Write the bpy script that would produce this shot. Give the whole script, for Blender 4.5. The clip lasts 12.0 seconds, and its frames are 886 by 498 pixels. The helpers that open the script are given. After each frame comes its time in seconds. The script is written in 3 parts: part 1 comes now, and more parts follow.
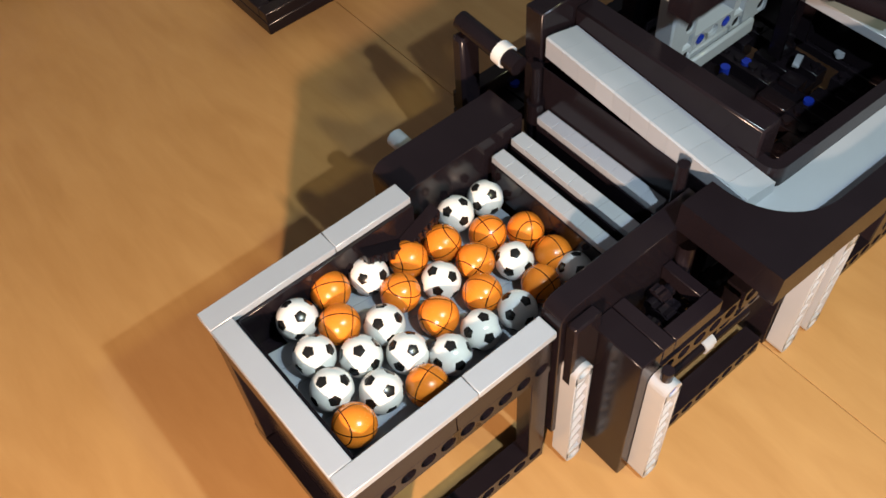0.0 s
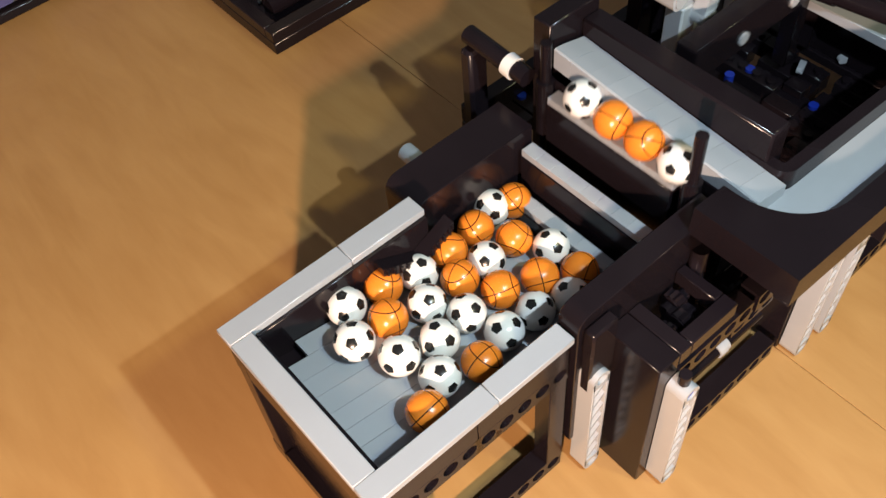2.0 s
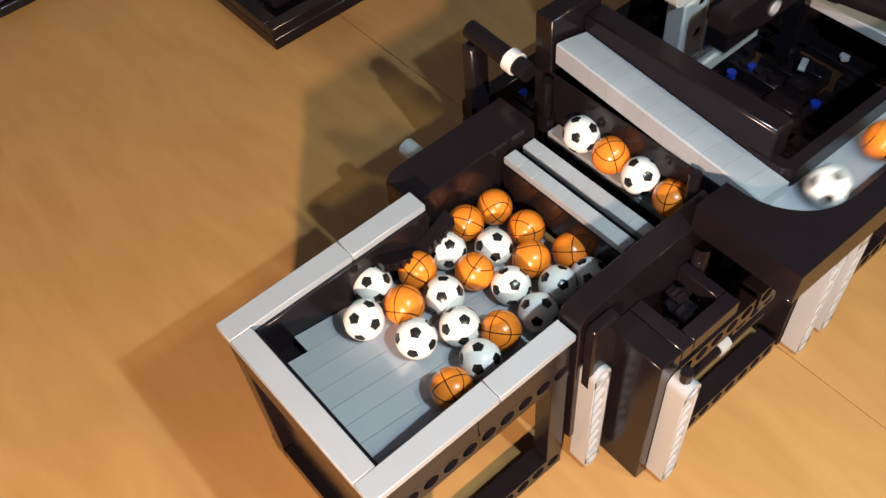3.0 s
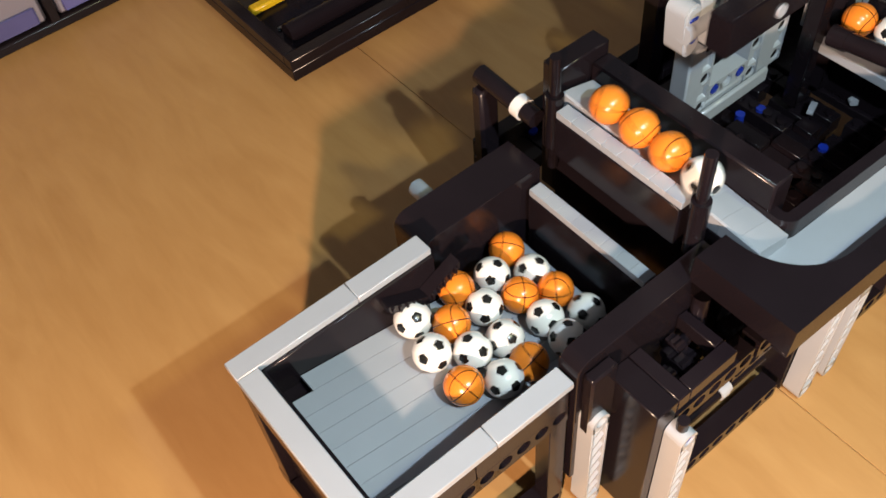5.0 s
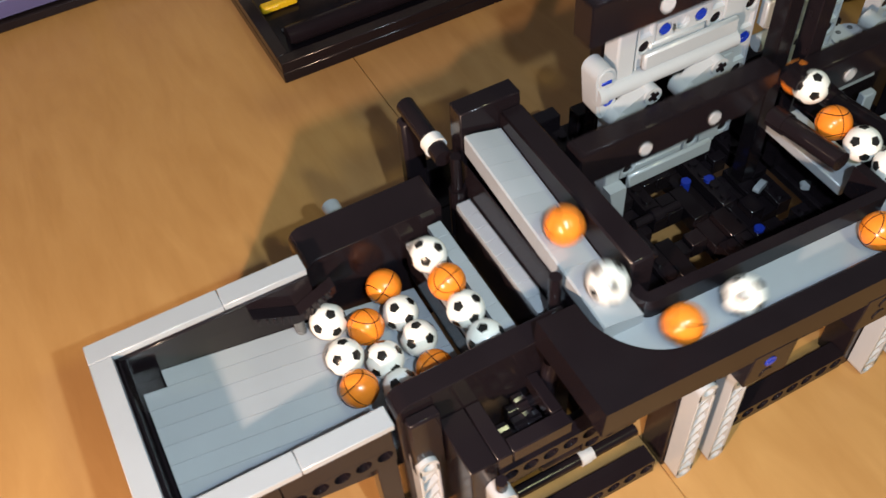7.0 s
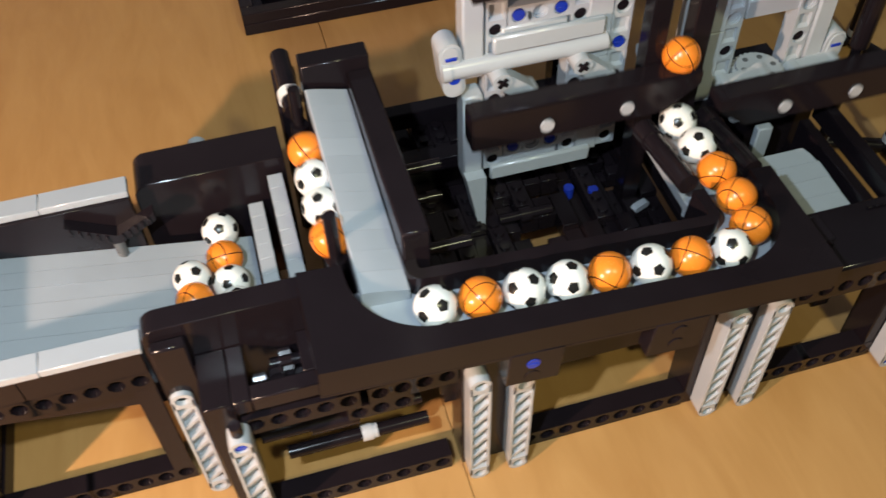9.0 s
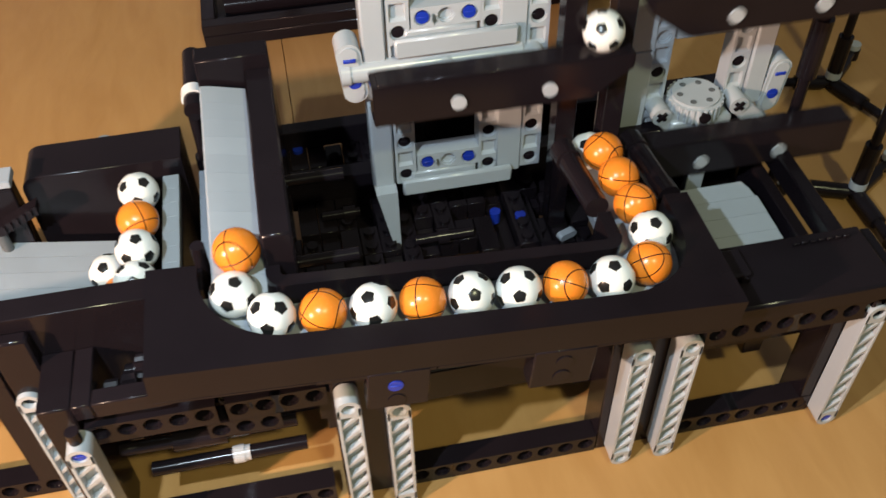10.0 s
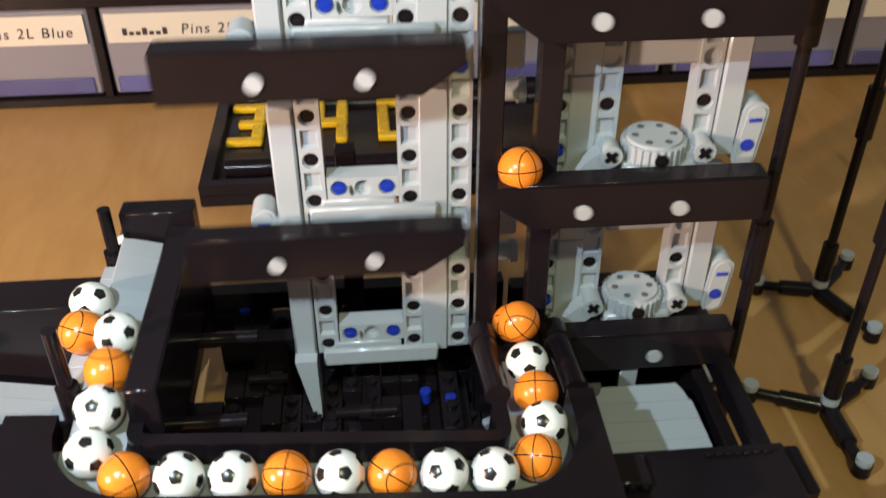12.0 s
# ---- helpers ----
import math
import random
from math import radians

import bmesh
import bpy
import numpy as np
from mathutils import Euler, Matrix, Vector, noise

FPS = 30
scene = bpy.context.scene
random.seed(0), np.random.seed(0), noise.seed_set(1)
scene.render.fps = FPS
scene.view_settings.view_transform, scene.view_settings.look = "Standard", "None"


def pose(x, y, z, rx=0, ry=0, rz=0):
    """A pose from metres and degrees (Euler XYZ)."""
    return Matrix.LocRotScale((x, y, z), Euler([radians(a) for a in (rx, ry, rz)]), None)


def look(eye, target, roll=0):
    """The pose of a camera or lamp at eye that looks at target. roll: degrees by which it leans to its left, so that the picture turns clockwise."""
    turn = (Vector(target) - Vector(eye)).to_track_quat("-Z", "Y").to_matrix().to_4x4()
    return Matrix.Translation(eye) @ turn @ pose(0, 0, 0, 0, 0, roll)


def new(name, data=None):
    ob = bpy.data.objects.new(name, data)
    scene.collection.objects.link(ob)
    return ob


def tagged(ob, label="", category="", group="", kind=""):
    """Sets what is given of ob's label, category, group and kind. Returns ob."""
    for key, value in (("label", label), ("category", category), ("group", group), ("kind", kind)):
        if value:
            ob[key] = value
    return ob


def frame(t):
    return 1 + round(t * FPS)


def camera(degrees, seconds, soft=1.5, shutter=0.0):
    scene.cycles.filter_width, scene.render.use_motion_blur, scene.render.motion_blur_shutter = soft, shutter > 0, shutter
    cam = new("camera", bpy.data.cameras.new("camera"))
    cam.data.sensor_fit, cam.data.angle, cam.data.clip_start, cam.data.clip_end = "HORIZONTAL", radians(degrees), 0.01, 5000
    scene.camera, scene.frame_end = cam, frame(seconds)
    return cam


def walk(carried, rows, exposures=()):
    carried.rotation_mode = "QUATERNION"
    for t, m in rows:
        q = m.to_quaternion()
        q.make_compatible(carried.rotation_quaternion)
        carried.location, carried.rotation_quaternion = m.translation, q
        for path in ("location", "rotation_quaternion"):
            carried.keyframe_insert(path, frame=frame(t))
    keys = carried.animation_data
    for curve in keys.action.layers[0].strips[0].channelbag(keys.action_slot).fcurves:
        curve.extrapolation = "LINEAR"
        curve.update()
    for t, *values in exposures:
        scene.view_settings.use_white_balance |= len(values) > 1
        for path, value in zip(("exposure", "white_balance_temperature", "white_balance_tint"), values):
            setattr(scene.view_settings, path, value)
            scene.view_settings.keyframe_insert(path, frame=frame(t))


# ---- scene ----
cam = camera(51.00, 12.0, shutter=0.5)
PATH = [
    (0, (-0.0332, -0.1026, 0.3445), (0.6604, 0.8634, -1.2636), -5.19),
    (0.5, (-0.0333, -0.1037, 0.3482), (0.6416, 0.8923, -1.2494), -6.31),
    (1, (-0.0390, -0.1032, 0.3474), (0.6578, 0.8989, -1.2370), -6.15),
    (1.5, (-0.0407, -0.1058, 0.3477), (0.6728, 0.8852, -1.2363), -6.73),
    (2, (-0.0393, -0.1024, 0.3455), (0.6739, 0.8882, -1.2389), -6.52),
    (2.5, (-0.0409, -0.1007, 0.3430), (0.6754, 0.8826, -1.2444), -6.00),
    (3, (-0.0401, -0.1014, 0.3435), (0.6758, 0.8844, -1.2426), -6.06),
    (5, (-0.0312, -0.1021, 0.3567), (0.6572, 0.9259, -1.2147), -6.73),
    (5.5, (-0.0167, -0.1092, 0.3611), (0.6470, 0.9456, -1.2031), -6.70),
    (6, (0.0004, -0.1173, 0.3613), (0.6167, 0.9670, -1.2022), -6.87),
    (6.5, (0.0197, -0.1292, 0.3620), (0.5881, 0.9918, -1.1937), -6.33),
    (8.3, (0.0962, -0.1789, 0.3557), (0.4764, 1.0286, -1.1926), -2.60),
    (8.5, (0.1045, -0.1835, 0.3506), (0.4753, 1.0410, -1.1867), -2.22),
    (9, (0.1348, -0.1936, 0.3432), (0.4548, 1.0576, -1.1839), -2.03),
    (9.5, (0.1674, -0.1967, 0.3290), (0.4594, 1.0977, -1.1675), -1.56),
    (10, (0.1881, -0.2008, 0.3165), (0.4414, 1.1509, -1.1356), -1.35),
    (10.5, (0.2130, -0.1995, 0.3094), (0.4378, 1.2057, -1.0959), -0.90),
    (11, (0.2298, -0.1975, 0.3024), (0.4367, 1.2775, -1.0323), 0.08),
    (11.5, (0.2386, -0.1971, 0.3013), (0.3956, 1.3534, -0.9522), -0.43),
    (12, (0.2466, -0.2023, 0.3092), (0.3810, 1.4185, -0.8547), -0.13),
]
# the camera brightens a little as it turns to the tower
EXPOSURES = ((0, -0.08), (3, -0.06), (5, 0.0), (5.4, 0.13), (6.5, 0.06), (8.5, -0.03), (9, -0.03), (10, 0.02), (11, 0.08), (12, 0.22))
walk(cam, [(t, look(eye, target, roll)) for t, eye, target, roll in PATH], EXPOSURES)


# ---------- light ----------
def rgb(r, g, b):
    return (r, g, b, 1.0)


world = bpy.data.worlds.new("room")
scene.world = world
world.use_nodes = True
world.node_tree.nodes["Background"].inputs[0].default_value = rgb(0.66, 0.68, 0.74)
world.node_tree.nodes["Background"].inputs[1].default_value = 0.19


def lamp(name, place, watts, size, colour):
    data = bpy.data.lights.new(name, "POINT")
    data.energy, data.shadow_soft_size, data.color = watts, size, colour
    ob = new(name, data)
    ob.location = place
    return ob


lamp("desk_lamp", (-0.262, -0.244, 0.279), 18.5, 0.008, (1.0, 0.69, 0.50))
lamp("room_lamp", (0.39, -0.65, 1.03), 15.5, 0.035, (0.98, 1.0, 0.58))
lamp("phone_torch", (0.085, -0.165, 0.372), 4.6, 0.004, (0.72, 0.88, 1.0))


# ---------- materials ----------
def material(name, colour, rough=0.3, metal=0.0, bump=0.0, scale=400.0, vary=0.0, coat=0.0, shine=0.5):
    m = bpy.data.materials.new(name)
    m.use_nodes = True
    nt = m.node_tree
    b = nt.nodes["Principled BSDF"]
    b.inputs["Base Color"].default_value = rgb(*colour)
    b.inputs["Roughness"].default_value = rough
    b.inputs["Metallic"].default_value = metal
    b.inputs["Specular IOR Level"].default_value = shine
    b.inputs["Coat Weight"].default_value = coat
    co = nt.nodes.new("ShaderNodeTexCoord")
    if vary:
        n = nt.nodes.new("ShaderNodeTexNoise")
        n.inputs["Scale"].default_value = scale * 0.15
        n.inputs["Detail"].default_value = 6
        nt.links.new(co.outputs["Object"], n.inputs["Vector"])
        info = nt.nodes.new("ShaderNodeObjectInfo")
        add = nt.nodes.new("ShaderNodeMath")
        add.operation = "ADD"
        nt.links.new(n.outputs["Fac"], add.inputs[0])
        half = nt.nodes.new("ShaderNodeMath")
        half.operation = "MULTIPLY"
        half.inputs[1].default_value = 0.6
        nt.links.new(info.outputs["Random"], half.inputs[0])
        nt.links.new(half.outputs[0], add.inputs[1])
        r = nt.nodes.new("ShaderNodeMapRange")
        r.inputs["From Min"].default_value = 0.3
        r.inputs["From Max"].default_value = 1.3
        r.inputs["To Min"].default_value = 1 - vary
        r.inputs["To Max"].default_value = 1 + vary
        nt.links.new(add.outputs[0], r.inputs["Value"])
        mul = nt.nodes.new("ShaderNodeVectorMath")
        mul.operation = "SCALE"
        mul.inputs[0].default_value = colour
        nt.links.new(r.outputs[0], mul.inputs["Scale"])
        nt.links.new(mul.outputs[0], b.inputs["Base Color"])
        rr = nt.nodes.new("ShaderNodeMapRange")
        rr.inputs["To Min"].default_value = rough * 0.75
        rr.inputs["To Max"].default_value = rough * 1.35
        fine = nt.nodes.new("ShaderNodeTexNoise")
        fine.inputs["Scale"].default_value = scale
        fine.inputs["Detail"].default_value = 4
        nt.links.new(co.outputs["Object"], fine.inputs["Vector"])
        nt.links.new(fine.outputs["Fac"], rr.inputs["Value"])
        nt.links.new(rr.outputs[0], b.inputs["Roughness"])
    if bump:
        n2 = nt.nodes.new("ShaderNodeTexNoise")
        n2.inputs["Scale"].default_value = scale
        n2.inputs["Detail"].default_value = 3
        nt.links.new(co.outputs["Object"], n2.inputs["Vector"])
        bp = nt.nodes.new("ShaderNodeBump")
        bp.inputs["Strength"].default_value = bump
        bp.inputs["Distance"].default_value = 0.0003
        nt.links.new(n2.outputs["Fac"], bp.inputs["Height"])
        nt.links.new(bp.outputs[0], b.inputs["Normal"])
    return m


BLACK = material("black_plastic", (0.0105, 0.0075, 0.0095), 0.17, bump=0.02, scale=300, vary=0.3, shine=0.2)
GREY = material("light_grey_plastic", (0.345, 0.375, 0.415), 0.22, bump=0.04, scale=350, vary=0.06)
# same grey plastic, lightened: lamplight on frames and legs is in the colour
LIT_GREY = material("lit_grey_plastic", (0.405, 0.43, 0.46), 0.2, bump=0.04, scale=350, vary=0.05)
DARKGREY = material("dark_grey_plastic", (0.10, 0.105, 0.11), 0.25, bump=0.04, scale=350, vary=0.08)
BLUE = material("blue_plastic", (0.012, 0.035, 0.36), 0.22, vary=0.08)
YELLOW = material("yellow_plastic", (0.78, 0.50, 0.015), 0.25, vary=0.06)
WHITE = material("white_plastic", (0.78, 0.77, 0.74), 0.2, vary=0.04)
BALLBLACK = material("black_print", (0.012, 0.012, 0.012), 0.25)
BALLWHITE = material("ball_white", (0.80, 0.80, 0.77), 0.18, vary=0.03, scale=600)
PAPER = material("label_paper", (0.66, 0.60, 0.53), 0.7, vary=0.04, scale=120)
INK = material("ink", (0.03, 0.02, 0.03), 0.6)
DRAWER = material("clear_drawer_plastic", (0.23, 0.215, 0.265), 0.3, bump=0.2, scale=60, vary=0.15)
BLUEFILL = material("blue_parts_behind_plastic", (0.10, 0.10, 0.27), 0.35, bump=0.4, scale=150, vary=0.3)
CHROME = material("polished_grey_pin", (0.42, 0.43, 0.46), 0.14, vary=0.05)


def orange_ball():
    m = material("orange_ball", (0.80, 0.225, 0.022), 0.24, bump=0.12, scale=1500, vary=0.04)
    nt = m.node_tree
    b = nt.nodes["Principled BSDF"]
    co = [n for n in nt.nodes if n.type == "TEX_COORD"][0]
    sep = nt.nodes.new("ShaderNodeSeparateXYZ")
    norm = nt.nodes.new("ShaderNodeVectorMath")
    norm.operation = "NORMALIZE"
    nt.links.new(co.outputs["Object"], norm.inputs[0])
    nt.links.new(norm.outputs[0], sep.inputs[0])

    def op(kind, a, c=None):
        n = nt.nodes.new("ShaderNodeMath")
        n.operation = kind
        for i, v in enumerate((a, c)):
            if v is None:
                continue
            if isinstance(v, (int, float)):
                n.inputs[i].default_value = v
            else:
                nt.links.new(v, n.inputs[i])
        return n.outputs[0]

    ax, ay, az = (op("ABSOLUTE", sep.outputs[i]) for i in range(3))
    # two great circles and two bowed seams
    bow = op("ABSOLUTE", op("SUBTRACT", ay, op("ADD", 0.50, op("MULTIPLY", op("MULTIPLY", ax, ax), 0.32))))
    near = op("MINIMUM", op("MINIMUM", ax, az), bow)
    line = op("LESS_THAN", near, 0.027)
    mix = nt.nodes.new("ShaderNodeMix")
    mix.data_type = "RGBA"
    old = b.inputs["Base Color"].links[0].from_socket
    nt.links.new(line, mix.inputs[0])
    nt.links.new(old, mix.inputs[6])
    mix.inputs[7].default_value = rgb(0.02, 0.008, 0.005)
    nt.links.new(mix.outputs[2], b.inputs["Base Color"])
    return m


BALLORANGE = orange_ball()


def wood():
    m = bpy.data.materials.new("birch_table_top")
    m.use_nodes = True
    nt = m.node_tree
    b = nt.nodes["Principled BSDF"]
    co = nt.nodes.new("ShaderNodeTexCoord")
    mp = nt.nodes.new("ShaderNodeMapping")
    mp.inputs["Scale"].default_value = (1.0, 0.22, 1.0)
    mp.inputs["Rotation"].default_value = (0, 0, radians(4))
    nt.links.new(co.outputs["Object"], mp.inputs["Vector"])
    warp = nt.nodes.new("ShaderNodeTexNoise")
    warp.inputs["Scale"].default_value = 9
    warp.inputs["Detail"].default_value = 3
    nt.links.new(mp.outputs[0], warp.inputs["Vector"])
    grain = nt.nodes.new("ShaderNodeTexNoise")
    grain.inputs["Scale"].default_value = 120
    grain.inputs["Detail"].default_value = 8
    grain.inputs["Roughness"].default_value = 0.6
    grain.inputs["Distortion"].default_value = 0.6
    nt.links.new(mp.outputs[0], grain.inputs["Vector"])
    flame = nt.nodes.new("ShaderNodeTexNoise")
    flame.inputs["Scale"].default_value = 34
    flame.inputs["Detail"].default_value = 4
    flame.inputs["Distortion"].default_value = 2.2
    nt.links.new(mp.outputs[0], flame.inputs["Vector"])
    ramp = nt.nodes.new("ShaderNodeValToRGB")
    ramp.color_ramp.elements[0].position, ramp.color_ramp.elements[0].color = 0.30, rgb(0.375, 0.190, 0.059)
    ramp.color_ramp.elements[1].position, ramp.color_ramp.elements[1].color = 0.72, rgb(0.505, 0.288, 0.106)
    mixf = nt.nodes.new("ShaderNodeMix")
    mixf.inputs[0].default_value = 0.42
    nt.links.new(flame.outputs["Fac"], mixf.inputs[2])
    nt.links.new(grain.outputs["Fac"], mixf.inputs[3])
    mix2 = nt.nodes.new("ShaderNodeMix")
    mix2.inputs[0].default_value = 0.3
    nt.links.new(mixf.outputs[0], mix2.inputs[2])
    nt.links.new(warp.outputs["Fac"], mix2.inputs[3])
    nt.links.new(mix2.outputs[0], ramp.inputs[0])
    # small dark flecks and knots
    fleck = nt.nodes.new("ShaderNodeTexVoronoi")
    fleck.inputs["Scale"].default_value = 26
    nt.links.new(mp.outputs[0], fleck.inputs["Vector"])
    fr = nt.nodes.new("ShaderNodeMapRange")
    fr.inputs["From Min"].default_value, fr.inputs["From Max"].default_value = 0.02, 0.10
    fr.inputs["To Min"].default_value, fr.inputs["To Max"].default_value = 0.72, 1.0
    nt.links.new(fleck.outputs["Distance"], fr.inputs["Value"])
    mul = nt.nodes.new("ShaderNodeVectorMath")
    mul.operation = "SCALE"
    nt.links.new(ramp.outputs[0], mul.inputs[0])
    info = nt.nodes.new("ShaderNodeObjectInfo")
    tone = nt.nodes.new("ShaderNodeMapRange")
    tone.inputs["To Min"].default_value, tone.inputs["To Max"].default_value = 0.92, 1.08
    nt.links.new(info.outputs["Random"], tone.inputs["Value"])
    both = nt.nodes.new("ShaderNodeMath")
    both.operation = "MULTIPLY"
    nt.links.new(fr.outputs[0], both.inputs[0])
    nt.links.new(tone.outputs[0], both.inputs[1])
    nt.links.new(both.outputs[0], mul.inputs["Scale"])
    nt.links.new(mul.outputs[0], b.inputs["Base Color"])
    b.inputs["Roughness"].default_value = 0.42
    bp = nt.nodes.new("ShaderNodeBump")
    bp.inputs["Strength"].default_value = 0.12
    bp.inputs["Distance"].default_value = 0.0004
    nt.links.new(grain.outputs["Fac"], bp.inputs["Height"])
    nt.links.new(bp.outputs[0], b.inputs["Normal"])
    return m


WOOD = wood()

# ---------- mesh helpers, in millimetres ----------
MM = 0.001


def part(name, bm, mat, parent=None, label="", smooth=False):
    """Links a bmesh, in millimetres, as one mesh object."""
    me = bpy.data.meshes.new(name)
    bmesh.ops.scale(bm, vec=(MM, MM, MM), verts=bm.verts)
    bm.normal_update()
    bm.to_mesh(me)
    bm.free()
    me.materials.append(mat)
    for p in me.polygons:
        p.use_smooth = True
    me.set_sharp_from_angle(angle=radians(180 if smooth else 38))
    ob = new(name, me)
    ob.parent = parent
    if label:
        tagged(ob, label)
    return ob


def thing(name, label, category, group="", at=(0, 0, 0), kind=""):
    ob = new(name)
    ob.empty_display_size = 0.01
    ob.location = [c * MM for c in at]
    return tagged(ob, label, category, group, kind)


def box(bm, x0, x1, y0, y1, z0, z1, bevel=0.35):
    """A box with eased edges."""
    got = bmesh.ops.create_cube(bm, size=1)["verts"]
    for v in got:
        v.co = Vector((x0 + (v.co.x + 0.5) * (x1 - x0), y0 + (v.co.y + 0.5) * (y1 - y0), z0 + (v.co.z + 0.5) * (z1 - z0)))
    if bevel:
        edges = list({e for v in got for e in v.link_edges})
        bmesh.ops.bevel(bm, geom=edges, offset=bevel, segments=1, affect="EDGES")
    return bm


def boxes(*rows, bevel=0.35):
    bm = bmesh.new()
    for r in rows:
        box(bm, *r, bevel=bevel)
    return bm


def tube(bm, a, b, r, seg=20, r2=None):
    """A solid round bar from a to b."""
    a, b = Vector(a), Vector(b)
    d = b - a
    m = Matrix.Translation((a + b) / 2) @ d.to_track_quat("Z", "Y").to_matrix().to_4x4()
    bmesh.ops.create_cone(bm, cap_ends=True, segments=seg, radius1=r, radius2=r if r2 is None else r2, depth=d.length, matrix=m)
    return bm


def prism(bm, outline, axis, lo, hi):
    """Extrudes an outline of pairs along an axis between lo and hi."""
    def at(p, w):
        return {"x": (w, p[0], p[1]), "y": (p[0], w, p[1]), "z": (p[0], p[1], w)}[axis]
    lower = [bm.verts.new(at(p, lo)) for p in outline]
    upper = [bm.verts.new(at(p, hi)) for p in outline]
    n = len(outline)
    faces = [bm.faces.new(lower), bm.faces.new(upper)]
    for i in range(n):
        faces.append(bm.faces.new((lower[i], lower[(i + 1) % n], upper[(i + 1) % n], upper[i])))
    bmesh.ops.recalc_face_normals(bm, faces=faces)
    return bm


def stadium(x0, z0, x1, z1, r, seg=10):
    """Outline of a bar with round ends between two centres."""
    a = math.atan2(z1 - z0, x1 - x0)
    pts = []
    for i in range(seg + 1):
        w = a - math.pi / 2 + math.pi * i / seg
        pts.append((x1 + r * math.cos(w), z1 + r * math.sin(w)))
    for i in range(seg + 1):
        w = a + math.pi / 2 + math.pi * i / seg
        pts.append((x0 + r * math.cos(w), z0 + r * math.sin(w)))
    return pts


def hole_cell(bm, cx, cz, half_w, up, down, y0, y1, r=2.45, lip=3.05, deep=0.9, seg=16):
    """One bored cell of a bar: both faces with a stepped round hole through."""
    def ring(rad, y):
        return [bm.verts.new((cx + rad * math.cos(2 * math.pi * i / seg), y, cz + rad * math.sin(2 * math.pi * i / seg))) for i in range(seg)]

    def square(y):
        out = []
        for i in range(seg):
            w = 2 * math.pi * i / seg
            c, s = math.cos(w), math.sin(w)
            k = 1 / max(abs(c), abs(s))
            out.append(bm.verts.new((cx + half_w * c * k, y, cz + (up if s > 0 else down) * s * k)))
        return out

    d = 1 if y1 > y0 else -1
    loops = [square(y0), ring(lip, y0), ring(lip, y0 + d * deep), ring(r, y0 + d * deep), ring(r, y1 - d * deep), ring(lip, y1 - d * deep), ring(lip, y1), square(y1)]
    for a, b in zip(loops, loops[1:] + loops[:1]):
        for i in range(seg):
            j = (i + 1) % seg
            bm.faces.new((a[i], a[j], b[j], b[i]))


def bored(n, thick=8.0, height=9.6, hole_z=5.6, pitch=8.0):
    """A bored bar of n cells along x from 0, front face at y = 0."""
    bm = bmesh.new()
    for i in range(n):
        hole_cell(bm, pitch * (i + 0.5), hole_z, pitch / 2, height - hole_z, hole_z, 0, thick)
    bmesh.ops.remove_doubles(bm, verts=bm.verts, dist=0.02)
    bmesh.ops.recalc_face_normals(bm, faces=bm.faces)
    return bm


def moved(bm, x=0, y=0, z=0, m=None):
    bmesh.ops.transform(bm, matrix=Matrix.Translation((x, y, z)) @ (m or Matrix()), verts=bm.verts)
    return bm


def lug_bar(n, thick=7.8, r=3.7):
    """A round-ended bar with holes, n cells upward from z = 0 (hole centres), holes along y."""
    bm = bmesh.new()
    for i in range(n):
        hole_cell(bm, 0, 8 * i, r, 4, 4, 0, thick, lip=2.9)
    for z, s in ((-4, -1), (8 * n - 4, 1)):
        pts = [(r * math.cos(math.pi * k / 8), z + s * 1.6 * math.sin(math.pi * k / 8)) for k in range(9)]
        prism(bm, pts, "y", 0, thick)
    bmesh.ops.recalc_face_normals(bm, faces=bm.faces)
    return bm

# ---------- table and room ----------
table = thing("table", "warm birch table top of broad boards with fine grain", "table", kind="structure")
edges = (-1400, -900, -560, 183.5, 640, 900, 1100, 1500)
for x0, x1 in zip(edges, edges[1:]):
    part("board", boxes((x0 + 0.12, x1 - 0.12, -1200, 640, -22, 0), bevel=0.25), WOOD, table)
cabinet = thing("drawer_cabinet", "black small-parts cabinet with clear drawers and paper labels", "cabinet", at=(0, 427, 0))
part("frame", boxes((-700, 900, 2, 150, 0, 7), (-700, 900, 0, 150, 74, 84), (-700, 900, 148, 152, 0, 170), (-700, 900, 2, 150, 160, 170), bevel=1), BLACK, cabinet)
for i in range(-4, 6):
    x = 57 + 137 * i
    part("divider", boxes((x - 3, x + 3, 1, 148, 7, 160), bevel=0.5), BLACK, cabinet)
    for z in (8, 85):
        d = part("drawer", boxes((x + 4, x + 133, 4, 140, z, z + 65), bevel=2), DRAWER, cabinet, "clear plastic drawer")
        part("label_card", boxes((x + 7, x + 130, 1.6, 3.4, z + 40, z + 61), bevel=0), PAPER, d, "cream paper label")
        part("filling", boxes((x + 8, x + 128, 2.4, 3.7, z + 2, z + 14), bevel=1), BLUEFILL, d, "blue pins seen through the plastic")


def handwriting(words, x, z, size):
    data = bpy.data.curves.new("writing", "FONT")
    data.body, data.size, data.extrude, data.shear, data.space_character = words, size * MM, 0.0001, 0.15, 1.2
    ob = new("writing", data)
    ob.parent = cabinet
    ob.matrix_basis = pose(x * MM, 1.2 * MM, z * MM, 90, 0, 0)
    data.materials.append(INK)
    return ob


